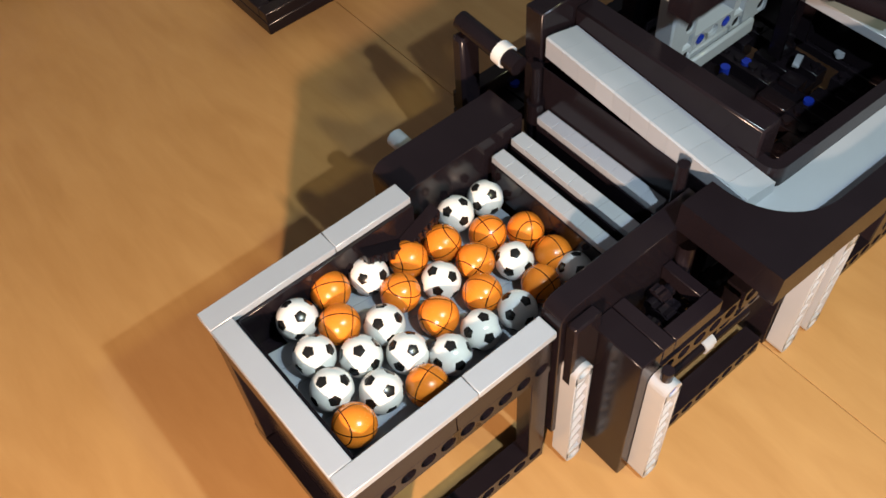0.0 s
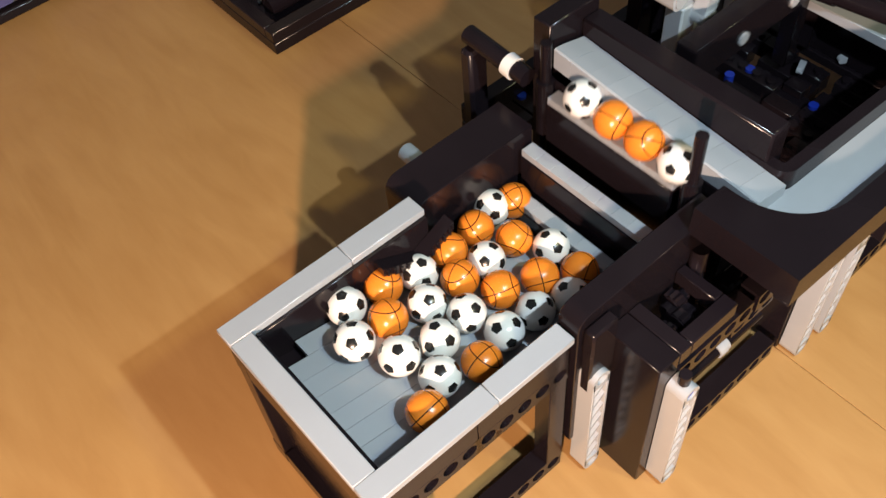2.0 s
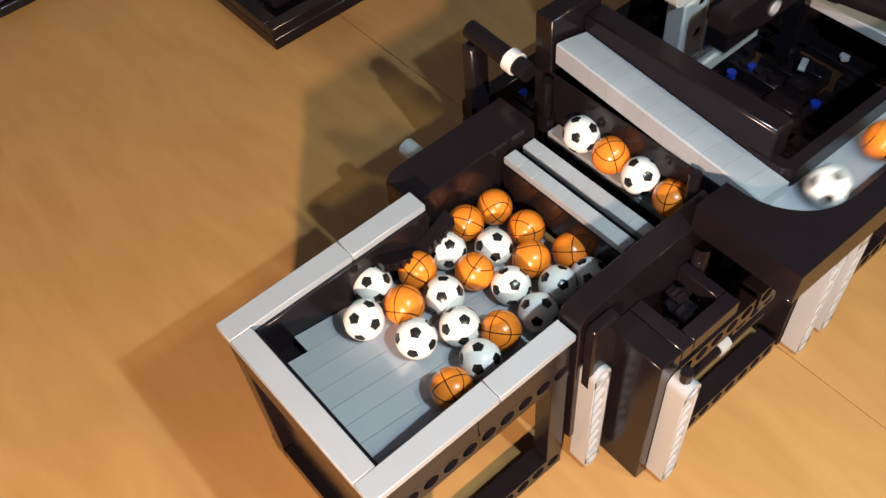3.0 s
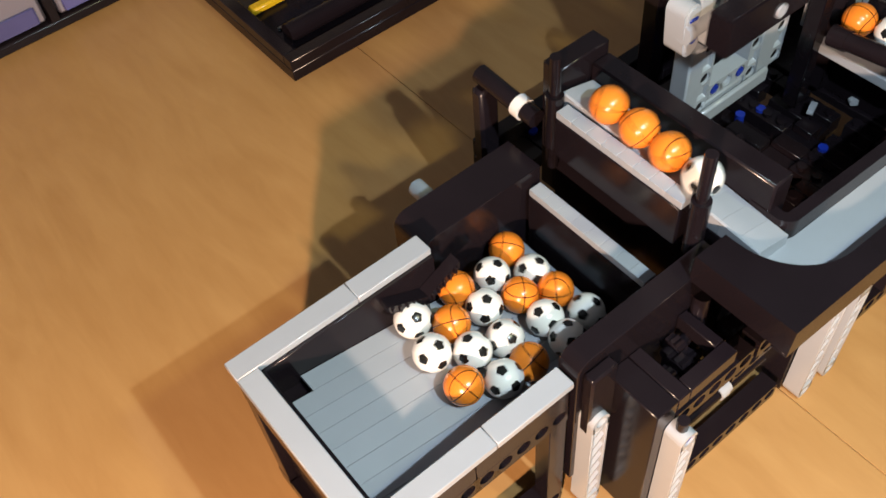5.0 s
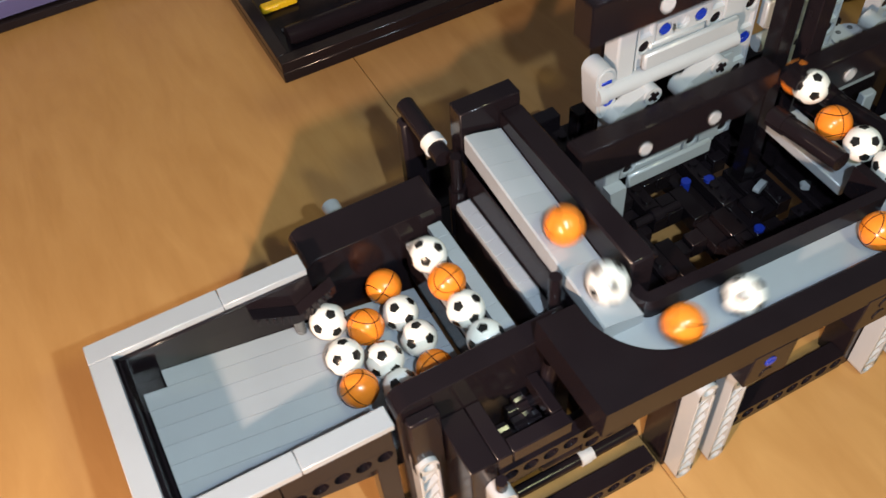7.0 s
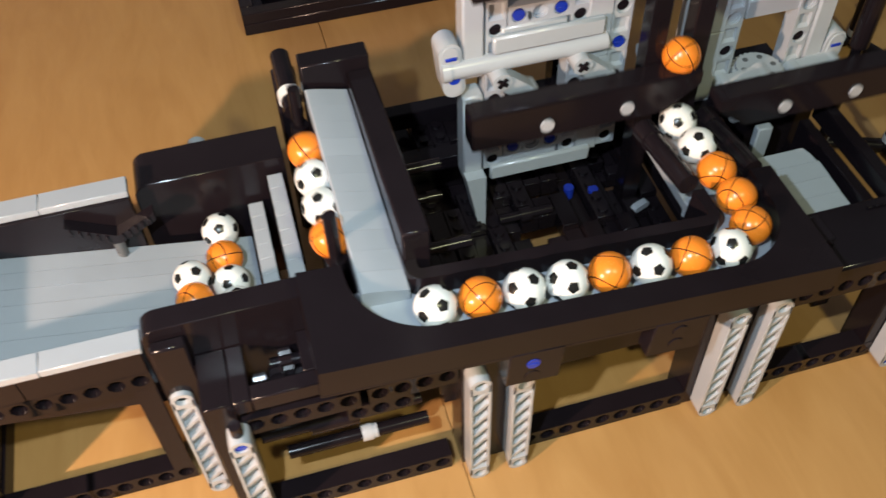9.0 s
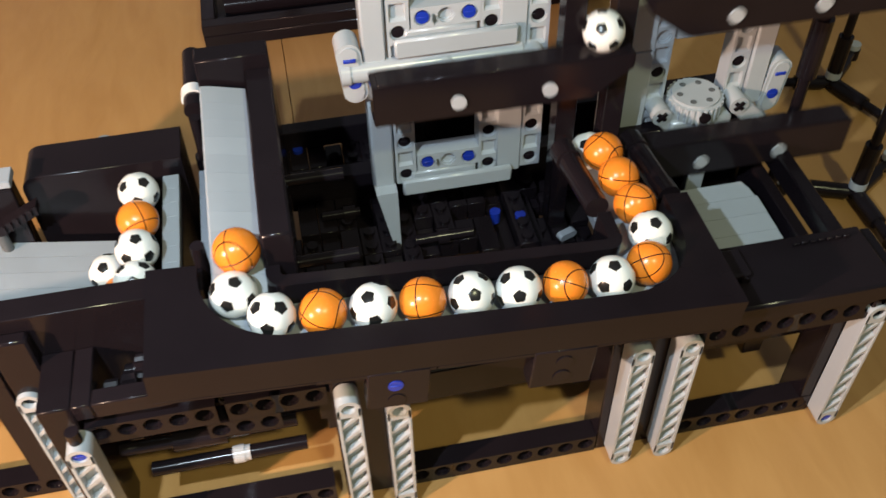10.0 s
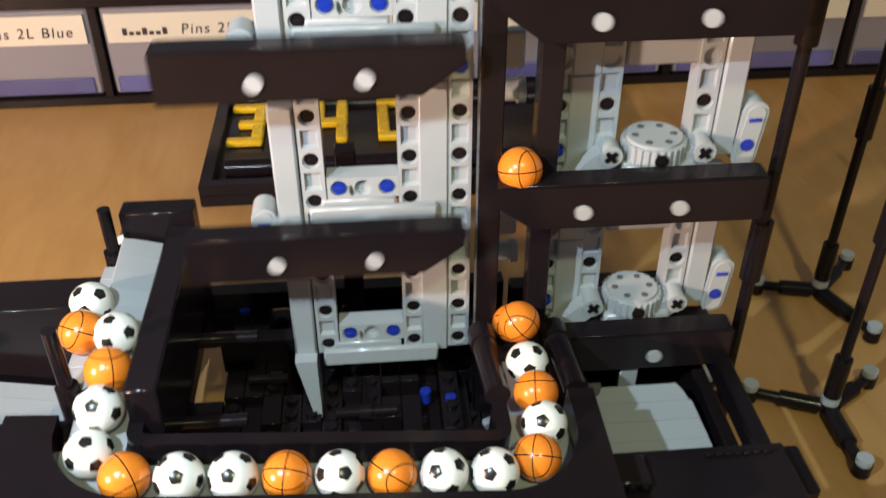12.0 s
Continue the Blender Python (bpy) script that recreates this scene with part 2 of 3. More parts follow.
for x0 in (57, -80):
    handwriting("Pins 2L Blue", x0 + 58, 53.5, 10.5)
    strokes = [(x0 + 18 + 4.6 * k, x0 + 21.2 + 4.6 * k, 1.1, 1.5, 53.5, 56 if k % 3 else 58.5) for k in range(7)]
    part("word_bar", boxes(*strokes, bevel=0), INK, cabinet, "unreadable handwritten word")

tray = thing("number_tray", "black brick-built tray with yellow numerals lying on the table", "tray", at=(139, 284, 0))
part("floor_plate", boxes((0, 260, 0, 126, 0, 8), bevel=0.6), BLACK, tray)
for r in ((0, 260, 0, 8, 8.1, 15), (0, 260, 118, 126, 8.1, 15), (0, 8, 8.1, 117.9, 8.1, 15), (252, 260, 8.1, 117.9, 8.1, 15)):
    part("rim", boxes(r, bevel=0.5), BLACK, tray)
bm = bmesh.new()
tube(bm, (14, 26, 12), (246, 26, 12), 6)
part("roller", bm, BLACK, tray, smooth=False)
for r in ((14, 240, 36, 38, 8.1, 10), (14, 240, 114.5, 116.5, 8.1, 10)):
    part("ridge", boxes(r, bevel=0.4), DARKGREY, tray)
for gx, strokes in ((10, ((0, 24, 0, 7), (16, 24, 7, 24), (6, 24, 24, 31), (16, 24, 31, 48), (0, 24, 48, 55))),
                    (66, ((16, 24, 0, 22), (0, 24, 22, 30), (0, 8, 30, 55), (16, 24, 30, 55))),
                    (110, ((0, 24, 0, 7), (0, 8, 7, 48), (16, 24, 7, 48), (0, 24, 48, 55)))):
    bm = bmesh.new()
    for a, b, c, d in strokes:
        box(bm, gx + a, gx + b, 58 + c, 58 + d, 8.1, 13, bevel=1.2)
    part("numeral", bm, YELLOW, tray, "yellow brick-built numeral")


# ---------- legs ----------
def leg(x, y, top=72.0):
    """Round-topped pale bar standing upright, end holes and lattice pockets on its front."""
    ob = thing("support_leg", "pale grey upright bar with pocketed face and round pin holes", "leg", "legs of the machine", (x, y, 0))
    bm = bmesh.new()
    box(bm, -2.85, 2.85, 3.2, 7.8, 4, top - 4, bevel=0.2)
    for s in (-1, 1):
        box(bm, *sorted((s * 2.9, s * 3.95)), 0, 7.85, 4, top - 4, bevel=0.15)
    n = round((top - 8) / 8)
    for i in range(1, n):
        z = 4 + 8 * i
        prism(bm, [(-2.9, z - 3.6), (2.9, z + 1.6), (2.9, z + 3.4), (-2.9, z - 1.8)], "y", 0.5, 3.4)
    for z, s in ((4, -1), (top - 4, 1)):
        pts = [(3.9 * math.cos(math.pi * k / 12), z + s * 4 * math.sin(math.pi * k / 12)) for k in range(13)]
        inner = [(2.4 * math.cos(math.pi * k / 12), z + s * 2.4 * math.sin(math.pi * k / 12)) for k in range(12, -1, -1)]
        prism(bm, pts + inner, "y", 0, 7.8)
        flip = [(2.4 * math.cos(math.pi * k / 12), z - s * 2.4 * math.sin(math.pi * k / 12)) for k in range(12, -1, -1)]
        prism(bm, [(3.9, z), (3.9, z - s * 4.4), (-3.9, z - s * 4.4), (-3.9, z)] + flip, "y", 0, 7.8)
    part("bar", bm, LIT_GREY, ob)
    return ob


def pin(parent, x, y, z, mat=BLUE, r=2.35, name="pin"):
    """A slotted pin end flush in a hole that faces the front."""
    bm = bmesh.new()
    tube(bm, (x, y - 0.25, z), (x, y + 5, z), r, 16)
    box(bm, x - 1.7, x + 1.7, y - 0.55, y, z - 0.4, z + 0.4, bevel=0.1)
    return part(name, bm, mat, parent)


for x, y in ((88, -8), (105, -32), (188, -32), (204, -32), (286.5, -32), (303.5, -32), (371, -32)):
    o = leg(x, y, 72 if x not in (204,) else 66)
    if x == 105:
        pin(o, 0, 1.0, 68)
    if x == 371:
        pin(o, 0, 1.0, 4)

# ---------- feed bin ----------
feed_bin = thing("feed_bin", "open black bin with light grey tiled rim and sloped floor", "bin")
for y in (0, 74):
    for a, b in ((-1.5, 48.5), (48.5, 81.2)):
        part("rim_tile", boxes((a + 0.08, b - 0.08, y - 0.6, y + 8.2 if y else y + 7.8, 90, 93.2), bevel=0.3), GREY, feed_bin)
part("rim_tile", boxes((-1.5, 6.9, 7.9, 73.3, 90, 93.2), bevel=0.3), GREY, feed_bin)
for y in (0.3, 74):
    b = part("bored_beam", moved(bored(10), y=y, z=68.4), BLACK, feed_bin)
    part("upper_wall", boxes((0, 39.9, y, y + 7.7, 78.1, 89.9), (40.1, 80, y, y + 7.7, 78.1, 89.9), bevel=0.2), BLACK, feed_bin)
    part("lower_beam", moved(bored(10), y=y + 0.7, z=0.4), BLACK, feed_bin)
    for x in (0, 72):
        part("post", boxes((x + 0.1, x + 7.9, y + 0.2, y + 7.6, 10.1, 68.3), bevel=0.3), BLACK, feed_bin)
part("end_wall", boxes((0.0, 7.4, 8.1, 73.9, 68.4, 89.9), bevel=0.3), BLACK, feed_bin)
part("end_sill", boxes((0.0, 7.4, 8.1, 73.9, 0.4, 10), bevel=0.3), BLACK, feed_bin)
part("end_panel", boxes((3.6, 6.4, 8.1, 73.9, 10.1, 68.3), bevel=0.2), BLACK, feed_bin)
FLOOR_A, FLOOR_B = (10.0, 77.0), (119.0, 56.0)


def floor_z(x):
    return FLOOR_A[1] + (x - FLOOR_A[0]) * (FLOOR_B[1] - FLOOR_A[1]) / (FLOOR_B[0] - FLOOR_A[0])


for i in range(8):
    bm = bmesh.new()
    y0, x0 = 8 + 8 * i, 10.5 if i < 7 else 19.0
    prism(bm, [(x0, floor_z(x0) - 3), (121.5, floor_z(121.5) - 3), (121.5, floor_z(121.5)), (x0, floor_z(x0))], "y", y0 + 0.09, y0 + 7.91)
    part("floor_tile", bm, GREY, feed_bin, "long light grey floor tile")
bm = bmesh.new()
prism(bm, [(7.5, 60), (121.4, 40), (121.4, 51.6), (7.5, 73)], "y", 8.2, 73.8)
part("floor_support", bm, BLACK, feed_bin)
bm = bmesh.new()
prism(bm, [(56, 83), (71, 73.4), (73.5, 73.4), (88.5, 81.5), (88.5, 85.5), (73, 77.6), (56, 87)], "y", 66.8, 71.9)
for k in range(5):
    box(bm, 57.2 + 2.9 * k, 58.2 + 2.9 * k, 65.9, 66.9, 82.6 - 1.85 * k, 86 - 1.85 * k, bevel=0.15)
    box(bm, 74.5 + 2.8 * k, 75.5 + 2.8 * k, 65.9, 66.9, 74.6 + 1.5 * k, 78.2 + 1.5 * k, bevel=0.15)
part("side_ramp", bm, BLACK, feed_bin, "black ribbed arm along the wall")
for r in ((8, 81, 72.2, 73.9, 58, 89.9), (8, 81, 8.05, 9.2, 58, 89.9), (7.5, 8.6, 9.3, 72.1, 62, 89.9)):
    part("inner_lining", boxes(r, bevel=0.2), BLACK, feed_bin)
bm = bmesh.new()
tube(bm, (72, 69, 62), (72, 69, 73.6), 2.2, 14)
part("stop_pin", bm, DARKGREY, feed_bin, "short grey pin on the floor")

# ---------- step lift ----------
step_lift = thing("step_lift", "black step lift housing with smooth tall side walls", "ball lift")


def rounded_wall(x0, x1, z0, z1, r, y0, y1):
    bm = bmesh.new()
    pts = [(x0, z0), (x1, z0), (x1, z1)] + [(x0 + r - r * math.sin(a), z1 - r + r * math.cos(a)) for a in [math.pi / 2 * k / 6 for k in range(7)]]
    prism(bm, pts, "y", y0, y1)
    bmesh.ops.bevel(bm, geom=list(bm.edges), offset=0.3, segments=1, affect="EDGES")
    return bm


part("back_wall", rounded_wall(82, 141, 20, 88, 6, 80, 99), BLACK, step_lift)
part("front_wall", rounded_wall(82, 150, 20, 101, 6, -1, 8), BLACK, step_lift)
part("rear_panel", boxes((153.15, 153.75, -4, 84, 40, 103), bevel=0.2), BLACK, step_lift)
part("side_box", boxes((96, 106, -24, -1.1, 0, 83), bevel=0.4), BLACK, step_lift)
part("side_top", boxes((106.1, 112, -24, -1.1, 76, 83), (112.1, 135, -24, -18, 76, 83), bevel=0.4), BLACK, step_lift)
part("side_beam", moved(bored(5), x=107, y=-24, z=62), BLACK, step_lift)
part("side_rail", boxes((130.5, 135, -17.9, -1.1, 76, 83), bevel=0.4), BLACK, step_lift)
for x, y, z, r in ((113, -12, 71, 4.0), (119, -12, 71, 6.0), (126, -10, 66, 5.0), (117, -17, 60, 4.4), (123, -6, 74, 3.9)):
    bm = bmesh.new()
    tube(bm, (x, y, z), (x + 5, y, z), r, 18)
    tube(bm, (x - 3, y, z), (x + 8, y, z), 2.4, 12)
    prism(bm, [(y + (r + 0.9 * (k % 2)) * math.cos(k * math.pi / 12), z + (r + 0.9 * (k % 2)) * math.sin(k * math.pi / 12)) for k in range(24)], "x", x + 0.5, x + 4.5)
    part("gear", bm, BLACK, step_lift)
bm = bmesh.new()
tube(bm, (132, -8, 58), (140, -3, 88), 3.2, 14)
part("lever", bm, BLACK, step_lift, "black lever of the lift drive")
bm = bmesh.new()
tube(bm, (88, -4, 72.1), (88, -4, 79), 1.9, 12)
part("leg_socket", bm, BLACK, step_lift)
bm = bmesh.new()
tube(bm, (105, -28, 72), (105, -28, 77), 2.2, 12)
part("leg_axle", bm, BLACK, step_lift)
part("slope_panel", boxes((84, 95.8, -6, -1.2, 60, 96), bevel=0.8), BLACK, step_lift)
for k, (x, z) in enumerate(((146, 55), (154, 55), (162, 55))):
    bm = bmesh.new()
    hole_cell(bm, x, z, 4, 4, 4, -22, -15)
    bmesh.ops.recalc_face_normals(bm, faces=bm.faces)
    part("bored_lug", bm, BLACK, step_lift)
part("cross_block", boxes((146, 170, -14, -6, 58, 68), bevel=1.5), BLACK, step_lift)
bm = bmesh.new()
tube(bm, (110, -14, 42), (170, -14, 42), 2.4, 12)
tube(bm, (128, -14, 42), (146, -14, 42), 4.0, 14)
part("drive_axle", bm, BLACK, step_lift)
bm = bmesh.new()
tube(bm, (146, -16, 30), (150, -16, 30), 3.3, 16)
tube(bm, (150, -16, 30), (152, -16, 30), 2.9, 16)
part("bush", bm, CHROME, step_lift, "light grey bush on the drive axle")
bm = bmesh.new()
tube(bm, (118, -16, 30), (172, -16, 30), 2.6, 12)
part("drive_axle", bm, BLACK, step_lift)
bm = bmesh.new()
tube(bm, (107, 99, 69.5), (107, 119, 69.5), 3.9, 18)
part("peg", bm, GREY, step_lift, "light grey round peg")
bm = bmesh.new()
tube(bm, (149, 91, 100), (149, 125, 102), 4.0, 18)
part("cross_shaft", bm, BLACK, step_lift)
bm = bmesh.new()
tube(bm, (149, 97.5, 100.4), (149, 102, 100.7), 4.9, 20)
part("collar", bm, WHITE, step_lift, "white collar")
part("shaft_post", boxes((144, 154, 119, 126, 0, 97), bevel=1.5), BLACK, step_lift)
for x0 in (132.1,):
    part("fixed_step", boxes((x0 + 0.4, x0 + 7.4, 17, 77.6, 42, 78.5), bevel=0.2), BLACK, step_lift)
    for k in range(8):
        part("step_tile", boxes((x0 + 0.9, x0 + 6.9, 16.6 + 7.65 * k, 24.2 + 7.65 * k, 78.6, 81.9), bevel=0.12), GREY, step_lift)


def step_bar(x0, drop, rods):
    """A lifting step with tile caps; its top is at z = 0 of its own space."""
    ob = thing("lifting_step", "light grey tiled lifting step that rises between the walls", "lift step", "lifting steps")
    part("riser", boxes((x0 + 0.4, x0 + 7.4, 17, 77.6, -drop, -3.3), bevel=0.2), BLACK, ob, "black riser under the step")
    for k in range(8):
        part("cap_tile", boxes((x0 + 0.9, x0 + 6.9, 16.6 + 7.65 * k, 24.2 + 7.65 * k, -3.2, 0), bevel=0.12), GREY, ob)
    if rods:
        for y, top in ((11.5, 26), (82.0, 22)):
            bm = bmesh.new()
            tube(bm, (x0 + 4, y, -34), (x0 + 4, y, top), 2.3, 12)
            tube(bm, (x0 + 4, y, -22), (x0 + 4, y, 4), 3.6, 14)
            part("guide_rod", bm, BLACK, ob, "black guide rod", smooth=False)
    return ob


low_step = step_bar(122.1, 20, False)
high_step = step_bar(145.6, 22, True)

# ---------- sloping chute ----------
chute = thing("roll_off_chute", "light grey row of curved tiles sloping to the front", "chute", at=(1.8, 0, 0))
for k in range(11):
    y1 = 82 - 8.5 * k
    z1, z0 = 117.0 - 0.82 * k, 117.0 - 0.82 * (k + 1)
    bm = bmesh.new()
    vs = []
    for y, z in ((y1, z1), (y1 - 8.42, z0)):
        prof = [(152, z - 9), (168, z - 9), (168, z - 3.6), (164, z - 2.6), (160, z - 1.5), (156, z - 0.5), (152.6, z), (152, z - 0.5)]
        vs.append([bm.verts.new((x, y, w)) for x, w in prof])
    bm.faces.new(vs[0]), bm.faces.new(vs[1])
    for i in range(8):
        bm.faces.new((vs[0][i], vs[0][(i + 1) % 8], vs[1][(i + 1) % 8], vs[1][i]))
    bmesh.ops.recalc_face_normals(bm, faces=bm.faces)
    part("curved_tile", bm, GREY, chute)
bm = boxes((151.7, 178, 84, 93, 60, 126), bevel=0.6)
part("end_block", bm, BLACK, chute)
part("inner_wall", boxes((168.4, 178, -2, 83.9, 86, 120.5), bevel=0.8), BLACK, chute)
part("chute_support", boxes((152, 168, -4, 80, 84, 97), bevel=0.3), BLACK, chute)

# ---------- tilted ball track ----------
TILT_DECK = 4.2
BEND = 143.5
deck = thing("track_deck", "glossy black deck with a sunken grey ball channel round two bends", "ball track")
deck.matrix_basis = pose(0.135, -0.040, 0.112, 0, TILT_DECK, 0)
# in the deck's space x runs along, y from the front edge back


def arc(cx, cy, r, a0, a1, n=14):
    return [(cx + r * math.cos(radians(a0 + (a1 - a0) * k / n)), cy + r * math.sin(radians(a0 + (a1 - a0) * k / n))) for k in range(n + 1)]


outer = arc(41, 35, 26, 180, 270) + arc(BEND, 35, 26, 270, 360)
inner = arc(BEND, 35, 6.0, 360, 270) + arc(41, 35, 6.0, 270, 180)
bm = bmesh.new()
prism(bm, [(0, 0), (178, 0), (178, 50), (169.5, 50)] + outer[::-1] + [(15, 40), (0, 40)], "z", -12, 0)
part("deck_plate", bm, BLACK, deck)
bm = bmesh.new()
prism(bm, outer + [(169.5, 48), (149.5, 48)] + inner , "z", -13, -10)
part("channel_floor", bm, GREY, deck, "light blue-grey channel floor")
bm = bmesh.new()
prism(bm, [(149.4, 46)] + arc(BEND, 35, 5.9, 360, 270) + arc(41, 35, 5.9, 270, 180) + [(35.1, 46), (39.6, 46)] + arc(41, 35, 1.4, 180, 270) + arc(BEND, 35, 1.4, 270, 360) + [(144.9, 46)], "z", -15, -1.5)
part("inner_lip", bm, BLACK, deck)
for r in ((0.1, 46, 0.1, 6, -13.5, -12.1), (46.1, 82, 0.1, 6, -14, -12.1), (82.1, 118, 0.1, 6, -14, -12.1), (118.1, 173, 0.1, 6, -13.5, -12.1)):
    part("front_skirt", boxes(r, bevel=0.3), BLACK, deck)
part("pin_block", boxes((61, 80, -0.2, 7, -29.5, -12.2), bevel=0.4), BLACK, deck)
pin(deck, 69.5, -0.3, -18.5)
bm = bmesh.new()
tube(bm, (70, -0.5, -25.8), (70, 3, -25.8), 2.8, 16)
part("open_pin", bm, BLACK, deck)
part("pin_block", boxes((112, 132, -0.2, 7, -30, -12.2), bevel=0.4), BLACK, deck)
for z in (-18, -25):
    bm = bmesh.new()
    tube(bm, (122, -0.6, z), (122, 3, z), 2.8, 16)
    part("open_pin", bm, BLACK, deck)

# ---------- base frame ----------
base = thing("base_frame", "black bored beam frame carrying the track and the tower", "frame")
for x, n in ((107, 9), (207, 9), (303, 8)):
    part("lower_beam", moved(bored(n), x=x, y=-24, z=0), BLACK, base)
for x0, x1, z in ((183, 207, 84), (279, 303, 78), (362, 376, 64)):
    part("column", boxes((x0 + 0.1, x1 - 0.1, -23.8, -10, 0, z), bevel=0.5), BLACK, base)
part("upper_beam", moved(bored(4), x=150, y=-24, z=62), BLACK, base)
part("end_beam", moved(bored(8), x=308, y=-31, z=66), BLACK, base)
part("end_top", boxes((308, 373, -32, -4, 75.7, 84), bevel=1.0), BLACK, base)
part("end_side", boxes((368.1, 374, -31, 60, 66, 75.6), bevel=0.6), BLACK, base)
dice = random.Random(11)
# openings in the floor through which the table shows: x0, x1, y0, y1
OPENINGS = ((232, 250, 50, 60), (236, 252, 28, 42), (246, 256, 72, 80), (276, 288, 36, 42), (294, 302, 36, 42), (280, 286, 72, 78), (166, 174, 84, 116))
for k in range(15):
    x = 180 + 8 * k
    cuts = [-4, dice.choice((12, 20)), dice.choice((28, 36)), dice.choice((52, 60)), dice.choice((76, 84)), 96, 118, 140]
    for y0, y1 in zip(cuts, cuts[1:]):
        top = 40 - dice.choice((0, 0, 3.2, 6.4))
        spans = [(y0, y1)]
        for ox0, ox1, oy0, oy1 in OPENINGS:
            if x + 7 > ox0 and x + 1 < ox1:
                spans = [q for p0, p1 in spans for q in ((p0, min(p1, oy0)), (max(p0, oy1), p1)) if q[1] - q[0] > 1.5]
        for p0, p1 in spans:
            bm = boxes((x + 0.08, x + 7.92, p0 + 0.08, p1 - 0.08, top - 9, top), bevel=0.3)
            if dice.random() < 0.45:
                for y in range(int(p0) + 4, int(p1) - 3, 8):
                    tube(bm, (x + 4, y, top - 0.2), (x + 4, y, top + 1.7), 2.4, 10)
            part("floor_plate", bm, BLACK, base)
# small light grey ends and glossy axles on the floor
for x, y, turn in ((287, 51, 20), (306, 40, -35)):
    bm = bmesh.new()
    prism(bm, stadium(-2.5, 0, 2.5, 0, 1.6), "y", -1.5, 1.5)
    moved(bm, x, y, 43.2, Matrix.Rotation(radians(turn), 4, "Z"))
    part("half_bush", bm, LIT_GREY, base, "small light grey bush on the floor")
for x0, x1, y in ((226, 250, 62), (190, 206, 84)):
    bm = bmesh.new()
    tube(bm, (x0, y, 42), (x1, y, 42), 2.2, 12)
    tube(bm, (x0 + 9, y, 42), (x0 + 14, y, 42), 3.6, 14)
    part("axle", bm, BLACK, base)
for r in ((154, 179.9, -4, 77, 31, 38), (154, 179.9, 118, 140, 31, 39), (154, 166, 77.1, 117.9, 31, 39)):
    part("floor_plate", boxes(r, bevel=0.4), BLACK, base)
for r in ((154, 232, 132, 139.8, 40.1, 50), (232.1, 300, 118, 126, 40.1, 60), (300.1, 372, 100, 108, 40.1, 70)):
    part("back_panel", boxes(r, bevel=0.5), BLACK, base)
part("window_beam", moved(bored(5), x=231, y=96, z=120), BLACK, base)
for x in (231, 263):
    part("window_post", boxes((x, x + 8, 104, 112, 0, 136), bevel=0.4), BLACK, base)
for x in (180, 272, 340):
    part("cross_beam", boxes((x, x + 8, -10, 104, 26, 35.5), bevel=0.4), BLACK, base)
for x, y in ((262, 72), (272, 68), (272, 33), (184, 131)):
    bm = bmesh.new()
    tube(bm, (x, y, 36), (x, y, 41.6), 2.3, 16)
    part("pin", bm, BLUE, base)
for y in (20, 62):
    bm = bmesh.new()
    tube(bm, (178, y, 84), (200, y, 84), 2.4, 12)
    part("axle", bm, BLACK, base)
for y0, y1 in ((-12, -4), (96, 104)):
    part("side_rail", boxes((178, 372, y0, y1, 35.6, 52), bevel=0.4), BLACK, base)
for x in (282.5, 308.5):
    bm = bmesh.new()
    tube(bm, (x, 14, 94), (x - 1.4, 46, 91), 4.2, 24)
    tube(bm, (x - 1.3, 42, 91.4), (x - 1.6, 50, 90.6), 4.8, 24)
    part("entry_guide", bm, BLACK, base, "black tubular guide beside the ball queue")
part("entry_floor", boxes((286, 302.5, 12, 58, 74, 79), bevel=0.4), GREY, base, "grey strip under the ball queue")
# sloping plate of four thin layers, its outer edge falling away in steps
slope = thing("slide_plate", "light grey sloping plate of thin layers set in the frame", "plate")
slope.matrix_basis = pose(0.317, 0.004, 0.058, 11, 0, 0)
for k in range(5):
    out = 44 - 1.0 * k
    pts = [(0, 8 * k), (out + 1.0, 8 * k), (out + 0.5, 8 * k + 4), (out, 8 * k + 7.97), (0, 8 * k + 7.97)]
    if k == 4:
        pts = [(0, 32), (out, 32), (out - 1, 36), (out - 3, 39.5), (9, 39.5), (7, 36), (0, 35)]
    bm = bmesh.new()
    prism(bm, pts, "z", -3.2, 0.22 * k)
    part("layer", bm, GREY, slope)
# triangular shadow at the plate's corner, laid on as a dark wedge
bm = bmesh.new()
prism(bm, [(0, 35.2), (7, 36.2), (9, 39.5), (9, 42), (0, 42)], "z", -3, 0.4)
part("corner_wedge", bm, DARKGREY, slope, "shadow on the plate's corner, made as a dark grey wedge")
part("slide_frame", boxes((305, 316.6, -3.9, 60, 40.1, 79), bevel=0.5), BLACK, base)
part("slide_frame", boxes((363, 368, -3.9, 60, 40.1, 65), bevel=0.5), BLACK, base)
part("slide_frame", boxes((316.7, 362.9, -3.9, 3.4, 40.1, 60), bevel=0.5), BLACK, base)
part("slide_bed", boxes((303, 372, -3.9, 100, 35, 40), bevel=0.5), BLACK, base)
part("slide_back", boxes((303, 372, 64, 71, 40.1, 80), bevel=0.5), BLACK, base)
bm = bmesh.new()
for k in range(8):
    tube(bm, (315 + 6 * k, 5.5, 56.5), (315 + 6 * k, 5.5, 62), 2.3, 10)
part("stud_row", bm, BLACK, base)
part("slide_post", boxes((334, 341, 48, 52, 40.1, 77), bevel=0.6), GREY, base, "light grey upright bar")
bm = bmesh.new()
tube(bm, (322, 63, 62), (322, 66, 62), 2.4, 14)
part("pin", bm, BLUE, base)
part("end_cap", boxes((366, 380, -22, -2, 74, 80), bevel=1.2), BLACK, base)
bm = bmesh.new()
